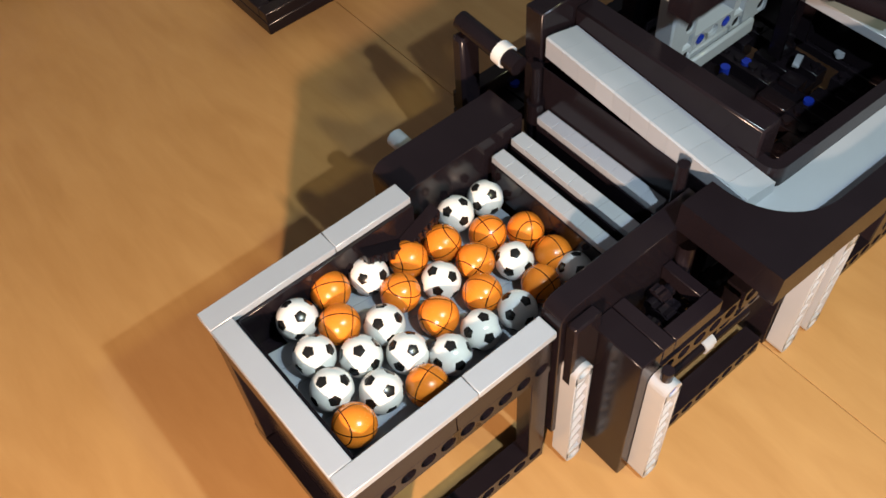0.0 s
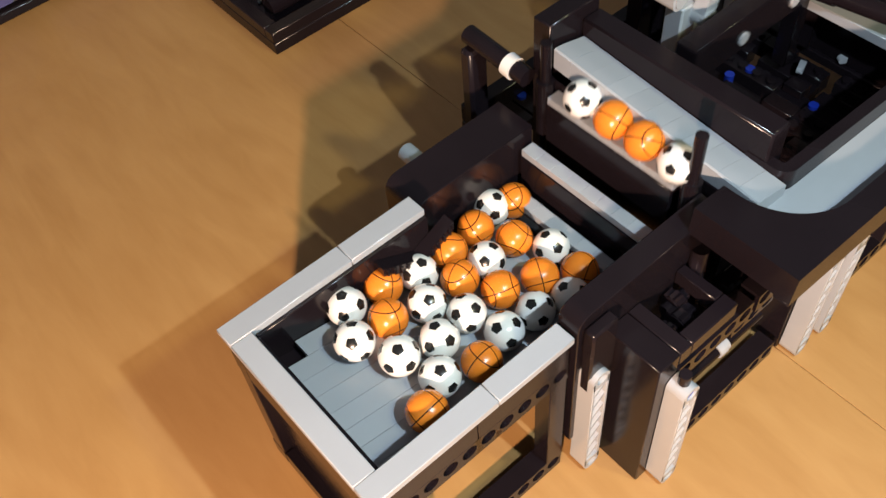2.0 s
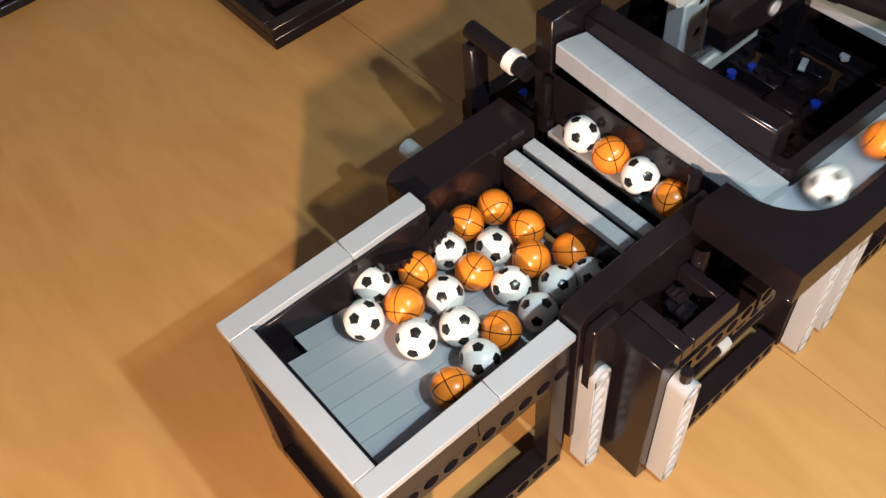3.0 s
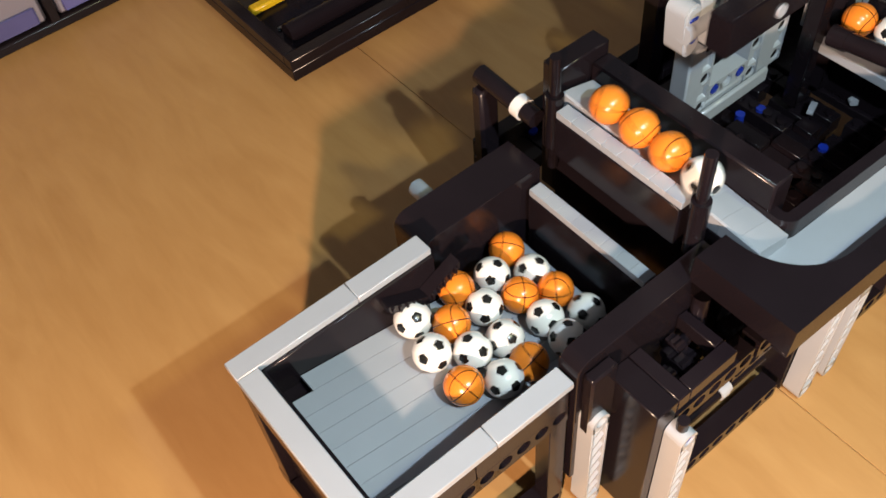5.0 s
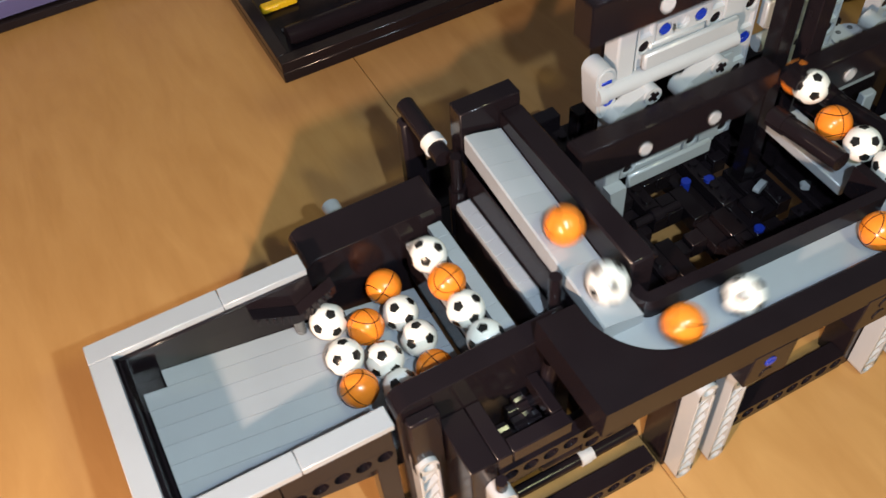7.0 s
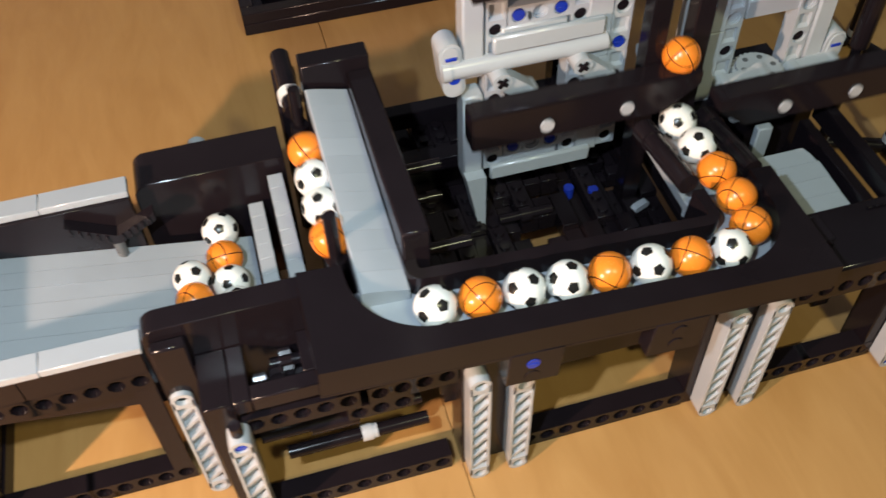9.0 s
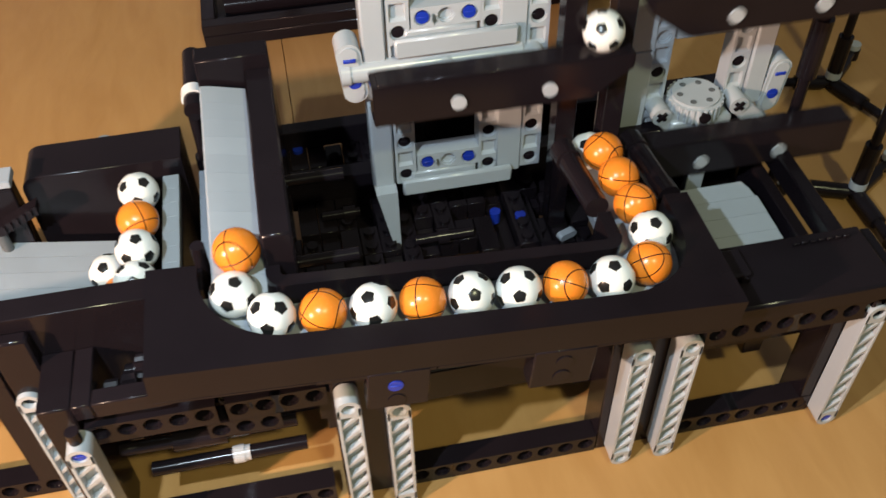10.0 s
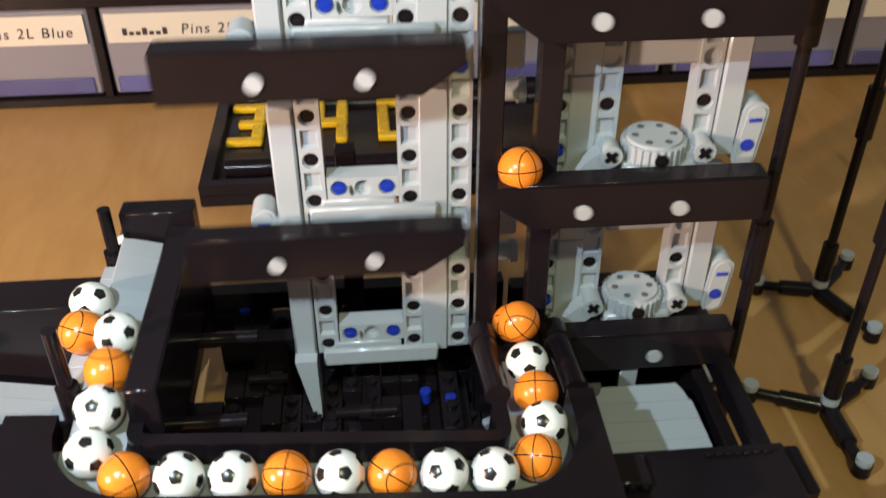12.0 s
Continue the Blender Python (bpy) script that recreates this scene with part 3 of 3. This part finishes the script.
for k in range(7):
    box(bm, 346 + 3.1 * k, 348.2 + 3.1 * k, -9.5, -8.4, 84, 85.4, bevel=0.2)
part("ribbed_strip", bm, BLACK, base, "ribbed dark strip")
part("top_recess", boxes((312, 326, -20, -8, 84, 87), bevel=0.8), BLACK, base)
for x in (315, 319, 323):
    bm = bmesh.new()
    tube(bm, (x, -21.5, 85), (x, -19, 85), 1.5, 10)
    part("stud", bm, BLACK, base)


# ---------- elevator tower ----------
def strip(bm, x, z0, n, y0=76.0):
    """A stack of hole cells, as on a bored bar seen from its pierced side."""
    for i in range(n):
        z = z0 + 8.125 * i + 4
        if i % 2 == 0:
            hole_cell(bm, x, z, 4, 4.06, 4.06, y0, y0 + 7.8)
            continue
        # scooped pocket between two holes
        lens = [(-4, -4.06), (4, -4.06), (4, 4.06), (-4, 4.06)]
        rim = [(-2.9, -3.5), (2.9, -3.5), (2.9, 3.5), (-2.9, 3.5)]
        loops = [[bm.verts.new((x + a, y, z + b)) for a, b in ring] for ring, y in ((lens, y0 + 7.8), (lens, y0), (rim, y0), ([(a * 0.8, b * 0.62) for a, b in rim], y0 + 2.4))]
        for a, b in zip(loops, loops[1:]):
            for k in range(4):
                bm.faces.new((a[k], a[(k + 1) % 4], b[(k + 1) % 4], b[k]))
        bm.faces.new(loops[-1])


def tower_frame(name, x_in, sign, foot):
    """One lattice side of the tower. x_in is its edge beside the shaft; sign points away from the shaft."""
    ob = thing(name, "light grey lattice of bored bars with blue pins", "tower frame", "tower frames", (0, -6, 0))

    def span(a, b):
        return tuple(sorted((x_in + sign * a, x_in + sign * b)))

    for tier in range(4):
        z = 50 + 65 * tier
        low = 2 if tier == 0 else 0  # the lowest tier begins two cells up
        for c, dark in ((4 if sign < 0 else 5, (2, 4, 6)), (21, (2, 4, 6) if sign < 0 else (6,)), (54, (2, 4, 6))):
            bm = bmesh.new()
            strip(bm, x_in + sign * c, z + 1 + low * 8.125, 8 - low)
            bmesh.ops.remove_doubles(bm, verts=bm.verts, dist=0.02)
            bmesh.ops.recalc_face_normals(bm, faces=bm.faces)
            box(bm, x_in + sign * c - 3.2, x_in + sign * c + 3.2, 77.6, 79.4, z + 1.3 + low * 8.125, z + 65.7, bevel=0)
            part("bored_bar", bm, LIT_GREY, ob)
            for i in dark:
                pin(ob, x_in + sign * c, 77.2, z + 5 + 8.125 * i, BLACK, name="black_pin")
        part("smooth_bar", boxes((*span(8.1, 17.9), 75.4, 84, z + 8 * low, z + 64.8), bevel=0.5), LIT_GREY, ob)
        part("smooth_bar", boxes((*span(58.6, 67), 75.0, 84, z + (2 + 6 * low if sign < 0 else 33), z + (58 if sign < 0 else 92)), bevel=0.8), LIT_GREY, ob)
        # the far side of the tower stands half a tier higher
        z += 0 if sign < 0 else 33
        if tier or sign > 0:
            pin(ob, x_in + sign * (4 if sign < 0 else 5), 76.0, z + (5 if sign < 0 else 4))
        if not (foot and tier == 0):
            bm = bmesh.new()
            tube(bm, (x_in + sign * 10, 75.5, z + 8), (x_in + sign * 75, 75.5, z + 8), 3.8, 24)
            tube(bm, (x_in + sign * 72, 75.5, z + 8), (x_in + sign * 75.4, 75.5, z + 8), 4.3, 24)
            if sign < 0:
                part("side_connector", bm, LIT_GREY, ob)
            else:
                bm.free()
            bm = bmesh.new()
            prism(bm, stadium(x_in + sign * 70.5, z, x_in + sign * 72, z + 16, 4.4), "y", 74.5, 84)
            prism(bm, stadium(x_in + sign * 70.5, z, x_in + sign * 72, z + 16, 3.1), "y", 73.9, 74.6)
            part("side_lug", bm, LIT_GREY, ob)
            pin(ob, x_in + sign * 70.7, 73.8, z + 4.6)
            part("blue_tab", boxes((*span(69.6, 74), 73.3, 74.2, z + 13.4, z + 14.8), bevel=0.2), BLUE, ob)
        if sign < 0:
            part("cross_bar", boxes((*span(26.1, 51.9), 75.6, 83, z + 14, z + 22), bevel=0.8), LIT_GREY, ob)
            part("cross_bar", boxes((*span(12, 56), 72.4, 75.0, z + 13, z + 20.5), bevel=0.8), LIT_GREY, ob)
            if tier:
                part("cross_bar", boxes((*span(26.1, 51.9), 77, 83, z + 4, z + 13.9), bevel=0.8), LIT_GREY, ob)
            bm = bmesh.new()
            for i in range(3):
                hole_cell(bm, x_in + sign * (29 + 8.2 * i), z + 26.2, 4.1, 4, 4, 76, 83.8)
            bmesh.ops.remove_doubles(bm, verts=bm.verts, dist=0.02)
            bmesh.ops.recalc_face_normals(bm, faces=bm.faces)
            box(bm, x_in + sign * 37.2 - 3, x_in + sign * 37.2 + 3, 78, 80, z + 23, z + 29, bevel=0)
            part("bored_bar", bm, LIT_GREY, ob)
            for c in (29, 45.4):
                pin(ob, x_in + sign * c, 76.2, z + 26.2)
        else:
            cx, cy = x_in + 38, 75.0
            part("cross_bar", boxes((*span(26.1, 51.9), 77, 83, z + 34, z + 43), bevel=0.8), LIT_GREY, ob)
            if tier:
                part("cross_bar", boxes((*span(26.1, 51.9), 77, 83, z - 20.9, z - 13), bevel=0.8), LIT_GREY, ob)
            bm = bmesh.new()
            rim = [(11.2 if k % 4 < 2 else 10.4, k * math.pi / 56) for k in range(112)]
            prism(bm, [(cx + r * math.cos(w), cy + r * math.sin(w)) for r, w in rim], "z", z + 2.4, z + 8.6)
            part("turntable", bm, LIT_GREY, ob, "light grey toothed turntable in the frame")
            bm = bmesh.new()
            tube(bm, (cx, cy, z + 8.6), (cx, cy, z + 9.8), 9.4, 40)
            part("turntable_top", bm, LIT_GREY, ob)
            # six solid dark discs give the shade inside the turntable's holes
            bm = bmesh.new()
            for k in range(6):
                w = k * math.pi / 3
                tube(bm, (cx + 6.6 * math.cos(w), cy + 6.6 * math.sin(w), z + 9), (cx + 6.6 * math.cos(w), cy + 6.6 * math.sin(w), z + 9.95), 1.3, 10)
            part("turntable_holes", bm, DARKGREY, ob)
            pin(ob, cx, cy - 11.4, z + 5.5, BLACK, name="black_pin")
            part("gear_box", boxes((x_in + 26.4, x_in + 51.6, 67, 86, z - 12.9, z + 2.3), bevel=1.0), LIT_GREY, ob)
    if foot:
        bm = bmesh.new()
        prism(bm, [(212, 68), (220.3, 68), (220.3, 38), (217.5, 38)], "y", 70, 82)
        part("foot", bm, LIT_GREY, ob)
    else:
        part("foot", boxes((*span(52, 60), 73, 80, 44, 67), bevel=0.6), LIT_GREY, ob)
    return ob


tower_frame("tower_frame", 279, -1, True)
tower_frame("tower_frame", 303, 1, False)
shaft = thing("ball_shaft", "two tall black upright rails that guide the rising balls", "shaft")
for x in (279.8, 298.0):
    part("rail", boxes((x, x + 7.6, 56, 63.5, 44, 296), bevel=0.4), BLACK, shaft)
for tier in range(3):
    z = 109 + 65 * tier
    bm = bmesh.new()
    tube(bm, (287, 74, z), (296.5, 74, z), 3.8, 24)
    tube(bm, (294, 74, z), (296.6, 74, z), 4.6, 24)
    part("round_connector", bm, LIT_GREY, shaft, "light grey round connector between the rails")
    part("spacer", boxes((287.2, 296, 72, 77, z + 8, z + 21), bevel=0.8), LIT_GREY, shaft, "light grey spacer block")
part("exit_rail", boxes((284.5, 300.5, 64, 230, 297, 300), (283.5, 284.5, 64, 230, 297, 308), (300.5, 301.5, 64, 230, 297, 308), (284.5, 300.5, 230, 232, 297, 312), bevel=0.2), GREY, shaft)


def lift_arm(sign):
    """A lifting arm with tapered tip; its origin is the middle between its two discs."""
    ob = thing("lift_arm", "black lifting arm with two round light grey axle ends", "lift arm", "lift arms of the tower")
    bm = bmesh.new()
    s = sign
    pts = [(-45 * s, -6.5), (-45 * s, 10), (46 * s, 10), (46 * s, 4), (32 * s, -6.5)]
    prism(bm, pts, "y", -8, 2)
    bmesh.ops.bevel(bm, geom=list(bm.edges), offset=0.5, segments=2, affect="EDGES")
    part("arm_body", bm, BLACK, ob)
    part("seam_plate", boxes((-43, 43, -7.4, 1.4, 10.05, 10.4), bevel=0.15), BLACK, ob)
    for x in (-16, 16):
        bm = bmesh.new()
        tube(bm, (x, -8.9, 0), (x, -7.5, 0), 2.75, 20)
        part("axle_end", bm, CHROME, ob, "round light grey axle end")
    return ob


def crank(sign):
    """Light grey crank from the frame to an arm, turning about its own y axis."""
    ob = thing("crank", "light grey crank link with cross axle holes", "crank", "cranks of the tower")
    bm = bmesh.new()
    prism(bm, stadium(0, 0, 16, 0, 3.6), "y", 9, 15)
    tube(bm, (0, 8, 0), (0, 22, 0), 3.9, 18)
    tube(bm, (16, 8, 0), (16, 16, 0), 3.9, 18)
    part("crank_link", bm, LIT_GREY, ob)
    bm = bmesh.new()
    box(bm, -2.4, 2.4, 7.4, 8.2, -0.8, 0.8, bevel=0.1)
    box(bm, -0.8, 0.8, 7.3, 8.1, -2.4, 2.4, bevel=0.1)
    part("cross_axle", bm, BLACK, ob)
    return ob


ARM_Y = 54.0
LEFT_MID, RIGHT_MID = (241.5, 118.2), (341.0, 88.5)
ARM_PITCH = 65.0
SPIN = 422.6
arms = []
for mid, sign, tiers in ((LEFT_MID, 1, (0, 1, 2)), (RIGHT_MID, -1, (0, 1, 2, 3))):
    for k in tiers:
        arms.append((lift_arm(sign), [(crank(sign), d) for d in (-16, 16)], mid, sign, k))

# ---------- stands at the side ----------
def stand(x, y, tips):
    ob = thing("rod_stand", "black rod stand with spread feet and pale end caps", "stand", "rod stands", (x, y, 0))
    bm = bmesh.new()
    tube(bm, (0, 0, 1), (0, 0, 330), 2.4, 12)
    tube(bm, (0, 0, 12), (0, 0, 34), 4.0, 14)
    tube(bm, (0, 0, 96), (0, 0, 122), 4.0, 14)
    tube(bm, (0, 0, 190), (0, 0, 214), 4.0, 14)
    part("pole", bm, BLACK, ob)
    bm = bmesh.new()
    tube(bm, (0, 0, 8), (0, 0, 12), 4.2, 16)
    part("collar", bm, LIT_GREY, ob, "pale grey collar")
    for tx, ty in tips:
        bm = bmesh.new()
        tube(bm, (0, 0, 4.2), (tx - x, ty - y, 4.2), 2.5, 12)
        d = Vector((tx - x, ty - y, 0))
        e = d.normalized()
        tube(bm, e * 4 + Vector((0, 0, 4.2)), e * (d.length * 0.62) + Vector((0, 0, 4.2)), 3.9, 14)
        tube(bm, (tx - x, ty - y, 0), (tx - x, ty - y, 6.4), 4.0, 16)
        foot = part("foot", bm, BLACK, ob)
        bm = bmesh.new()
        tube(bm, (tx - x, ty - y, 6.5), (tx - x, ty - y, 9.5), 3.6, 16)
        part("cap", bm, LIT_GREY, foot, "pale end cap")
    return ob


stand(446, 84, ((414, 97), (446, 49), (473, 101)))
stand(477, 168, ((446, 175), (490, 132), (503, 192)))
stand(385, 66, ((397, 106), (403, 52)))

# ---------- balls ----------
def soccer_mesh():
    bm = bmesh.new()
    bmesh.ops.create_icosphere(bm, subdivisions=6, radius=7.23)
    g = (1 + 5 ** 0.5) / 2
    verts = [Vector(v).normalized() for a in (-1, 1) for b in (-g, g) for v in ((0, a, b), (a, b, 0), (b, 0, a))]
    near = {i: sorted(range(12), key=lambda j: (verts[j] - verts[i]).length)[1:6] for i in range(12)}
    for f in bm.faces:
        c = f.calc_center_median().normalized()
        i = max(range(12), key=lambda k: c.dot(verts[k]))
        v = verts[i]
        flat = c / c.dot(v) - v
        f.material_index = 0
        if all(flat.dot((verts[j] - v * verts[j].dot(v)).normalized()) < 0.255 for j in near[i]):
            f.material_index = 1
        f.smooth = True
    bmesh.ops.scale(bm, vec=(MM, MM, MM), verts=bm.verts)
    me = bpy.data.meshes.new("soccer_ball")
    bm.to_mesh(me)
    bm.free()
    me.materials.append(BALLWHITE)
    me.materials.append(BALLBLACK)
    return me


def basket_mesh():
    bm = bmesh.new()
    bmesh.ops.create_icosphere(bm, subdivisions=4, radius=7.23 * MM)
    for f in bm.faces:
        f.smooth = True
    me = bpy.data.meshes.new("basket_ball")
    bm.to_mesh(me)
    bm.free()
    me.materials.append(BALLORANGE)
    return me


SOCCER, BASKET = soccer_mesh(), basket_mesh()


def ball(kind):
    if kind == "W":
        return tagged(new("soccer_ball", SOCCER), "small white ball with black pentagons like a football", "ball", "loose balls")
    return tagged(new("basket_ball", BASKET), "small orange ball with black seams like a basketball", "ball", "loose balls")

# ---------- what moves ----------
# when the high step stands at its top
PEAKS = (-0.55, 0.86, 2.34, 3.69, 5.08, 6.48, 7.94, 9.37, 10.84, 12.22)


def step_level(t, top, bottom, lag):
    turns = float(np.interp(t, PEAKS, range(len(PEAKS)))) - lag
    return (top + bottom) / 2 + (top - bottom) / 2 * math.cos(2 * math.pi * turns)


# crank angles: even turning, a little slower under load towards the end
LEFT_TURN = ((0.0, 119 - SPIN * 8.5), (8.5, 119), (9.0, 320), (9.5, 543), (10.0, 735), (10.5, 961), (11.0, 1160), (11.5, 1376), (12.0, 1584))
RIGHT_TURN = ((0.0, 7 + SPIN * 9), (9.0, 7), (9.5, -192), (10.0, -404), (11.0, -812), (11.5, -1026), (12.0, -1218))


def left_angle(t):
    return radians(float(np.interp(t, *zip(*LEFT_TURN))))


def right_angle(t):
    return radians(float(np.interp(t, *zip(*RIGHT_TURN))))


# Thirty balls in the order in which they leave the bin; where they lie on its floor between the strokes of the lift
KINDS = 'WOOWOWOWWOOOWOWOWWOWOWWOWWOWOW'
STAGE_0 = [(118, 26), (117, 37), (117, 52), (116, 74), (103, 29), (103, 43), (104, 59), (101, 74), (88, 25), (83, 38), (91, 51), (87, 65), (72, 26), (64, 39), (75, 51), (72, 66), (57, 24), (46, 33), (60, 55), (56, 68), (43, 19), (33, 41), (47, 47), (41, 70), (30, 26), (18, 36), (35, 56), (25, 66), (16, 21), (21, 50)]
STAGE_1 = [(118, 31), (118, 46), (124, 73), (115, 76), (106, 24), (104, 38), (110, 58), (102, 71), (91, 27), (88, 42), (94, 56), (86, 68), (76, 27), (71, 41), (80, 55), (70, 66), (61, 22), (56, 38), (63, 53), (56, 69), (46, 26), (41, 41), (48, 56), (40, 69), (34, 18), (33, 55)]
STAGE_2 = [(117, 26), (121, 39), (116, 58), (114, 74), (105, 30), (106, 45), (99, 58), (99, 74), (90, 25), (91, 40), (85, 53), (84, 67), (74, 27), (64, 37), (69, 51), (69, 66), (60, 22), (49, 42), (55, 56), (52, 70), (45, 19), (40, 59)]
STAGE_3 = [(118, 31), (116, 46), (115, 58), (115, 73), (103, 25), (103, 37), (103, 51), (101, 65), (84, 25), (84, 38), (88, 54), (85, 67), (72, 25), (71, 41), (73, 55), (63, 65), (59, 31), (59, 49)]
STAGE_4 = [(116, 26), (115, 37), (115, 52), (115, 67), (101, 29), (102, 44), (101, 58), (101, 73), (86, 26), (86, 40), (86, 57), (74, 65), (72, 32), (73, 47)]
STAGE_5 = [(109, 28), (110, 43), (109, 57), (109, 72), (94, 25), (94, 39), (94, 56), (82, 64), (80, 31), (81, 46)]
STAGE_6 = [(112, 31), (111, 42), (110, 55), (110, 70), (97, 35), (97, 46)]
STAGE_7 = [(115, 37), (110, 48)]
STAGES = (STAGE_0, STAGE_1, STAGE_2, STAGE_3, STAGE_4, STAGE_5, STAGE_6, STAGE_7)
SLIDES = ((0.55, 1.0), (2.0, 2.4), (3.4, 3.8), (4.95, 5.25), (6.2, 6.55), (7.6, 7.95), (9.05, 9.4), (10.5, 10.9))
CROSSING = (1.32, 2.78, 4.2, 5.6, 7.05, 8.6, 10.05, 11.38)
RELEASE = (2.15, 3.60, 5.02, 6.41, 7.95, 9.25, 10.74, 12.1)
ROLL_OVER = 0.12
SLOTS = (18.5, 33.5, 48.0, 63.0)
LOW_X, HIGH_X = 126.1, 149.6


def ease(k):
    k = min(1.0, max(0.0, k))
    return k * k * (3 - 2 * k)


def low_top(t):
    return step_level(t, 83.0, 52.0, 0.5)


def high_top(t):
    return step_level(t, 116.0, 80.0, 0.0)


def deck_point(u, v, w=-3.0):
    p = pose(135, -40, 112, 0, TILT_DECK, 0) @ Vector((u, v, w))
    return tuple(p)


def track_path():
    """The line of the ball centres from the chute to the shaft, with its running length."""
    pts = [(162.5, y, 122.0 - 0.097 * (82 - y)) for y in range(81, -9, -4)]
    pts += [deck_point(u, v) for u, v in arc(41, 35, 16.75, 200, 270, 10) + arc(BEND, 35, 16.75, 270, 360, 10)]
    pts += [(294.8, 8, 96.2), (294.2, 24, 95.4), (293.8, 38, 94.8), (293, 46, 94.0)]
    run = [0.0]
    for a, b in zip(pts, pts[1:]):
        run.append(run[-1] + (Vector(b) - Vector(a)).length)
    return pts, run


PATH_POINTS, PATH_RUN = track_path()


def on_track(s):
    return Vector([float(np.interp(s, PATH_RUN, [p[i] for p in PATH_POINTS])) for i in range(3)])


def roll_times():
    """Running length of every ball on the track, in steps of 1/50 s, and when each enters the shaft."""
    release = [RELEASE[i // 4] + 0.05 * (i % 4) + (0.05 if i % 4 > 1 else 0) for i in range(30)]
    lift = [3.36 + 0.852 * i for i in range(30)]
    # a waiting ball drops into the shaft a little before its arm comes
    drop = [t - (0.31 if i > 3 else 0.0) for i, t in enumerate(lift)]
    s = [81.0 - SLOTS[i % 4] for i in range(30)]
    v = [0.0] * 30
    out = [[] for _ in range(30)]
    end = PATH_RUN[-1]
    for k in range(601):
        t = k / 50
        for i in range(30):
            if t >= release[i] and t < drop[i]:
                v[i] = min(v[i] + 440 / 50, 390)
                limit = end
                if i and t < drop[i - 1]:
                    limit = min(limit, s[i - 1] - 15.0)
                elif i and t < lift[i - 1] + 0.12:
                    limit = end - 5
                to = s[i] + v[i] / 50
                if to >= limit:
                    to, v[i] = max(s[i], limit), 60.0
                s[i] = to
            out[i].append(s[i])
    return release, (drop, lift), out


def ball_place(i, t, release, times, runs):
    drop, lift = times
    batch, slot = divmod(i, 4)
    if i >= 28:
        slot += 1
    on_bar = SLIDES[batch][1]
    if t < on_bar:
        # on the bin floor, slipping on at each stroke
        x, y = STAGES[0][i]
        for k in range(batch + 1):
            a, b = SLIDES[k]
            nx, ny = STAGES[k + 1][i - 4 * (k + 1)] if k < batch else (LOW_X, SLOTS[slot])
            w = ease((t - a) / (b - a))
            x, y = x + (nx - x) * w, y + (ny - y) * w
        return Vector((x, y, max(floor_z(min(x, 119)) + 7.1, low_top(t) + 7.1 if 2 * t > sum(SLIDES[batch]) else 0)))
    top = RELEASE[batch] - ROLL_OVER
    if t < top:
        w = ease((t - CROSSING[batch]) / 0.2)
        z = max((low_top(t) if w < 0.3 else 0), 82.2 if 0.05 < w < 0.95 else 0, high_top(t) if w > 0.6 else 0)
        return Vector((LOW_X + (HIGH_X - LOW_X) * w, SLOTS[slot], z + 7.1))
    if t < drop[i]:
        p = on_track(runs[i][round(t * 50)])
        if i and lift[i - 1] < t and PATH_RUN[-1] - runs[i][round(t * 50)] < 12:
            # nudged up by the ball that is being lifted away before it
            p.z += 10 * math.sin(math.pi * min(1.0, (t - lift[i - 1]) / 0.54))
        w = ease((t - top) / 0.16)
        return p.lerp(Vector((HIGH_X, SLOTS[slot], high_top(t) + 7.1)), 1 - w) if w < 1 else p
    settle = ease((t - drop[i]) / 0.14)
    n, f = divmod(max(0.0, t - lift[i]) / 0.426, 1)
    if n < 7:
        return Vector((292.8, 46 + 7 * settle, 94 - 9 * settle + 32.5 * n + 16.25 * (1 - math.cos(math.pi * f))))
    return Vector((292.8, min(53 + 260 * (t - lift[i] - 2.98), 221 - 14.5 * i), 307.2))


def roll_balls(ticks):
    release, times, runs = roll_times()
    dice = random.Random(5)
    for i, kind in enumerate(KINDS):
        ob = ball(kind)
        turn = Euler([dice.uniform(-3, 3) for _ in range(3)]).to_quaternion()
        places = [ball_place(i, t, release, times, runs) for t in ticks]
        rows = []
        for k, t in enumerate(ticks):
            if k:
                step = places[k] - places[k - 1]
                flat = Vector((step.x, step.y, 0))
                if flat.length > 0.05 and t < times[0][i]:
                    axis = Vector((0, 0, 1)).cross(flat).normalized()
                    turn = Matrix.Rotation(min(flat.length / 7.23, 1.25), 3, axis).to_quaternion() @ turn
            still = 0 < k < len(ticks) - 1 and (places[k] - places[k - 1]).length < 0.02 and (places[k + 1] - places[k]).length < 0.02
            if not still:
                rows.append((t, Matrix.LocRotScale(places[k] * MM, turn, None)))
        walk(ob, rows)


def motions():
    ticks = [0.1 * k for k in range(121)]
    walk(high_step, [(t, pose(0, 0, MM * high_top(t))) for t in ticks])
    walk(low_step, [(t, pose(0, 0, MM * low_top(t))) for t in ticks])
    roll_balls(ticks)
    for arm, cranks, mid, sign, k in arms:
        angle = left_angle if sign > 0 else right_angle
        rows = [(t, angle(t)) for t in ticks]
        walk(arm, [(t, pose(MM * (mid[0] + 16 * math.cos(a)), MM * ARM_Y, MM * (mid[1] + ARM_PITCH * k + 16 * math.sin(a)))) for t, a in rows])
        for c, d in cranks:
            walk(c, [(t, pose(MM * (mid[0] + d), MM * ARM_Y, MM * (mid[1] + ARM_PITCH * k), 0, -math.degrees(a), 0)) for t, a in rows])


motions()
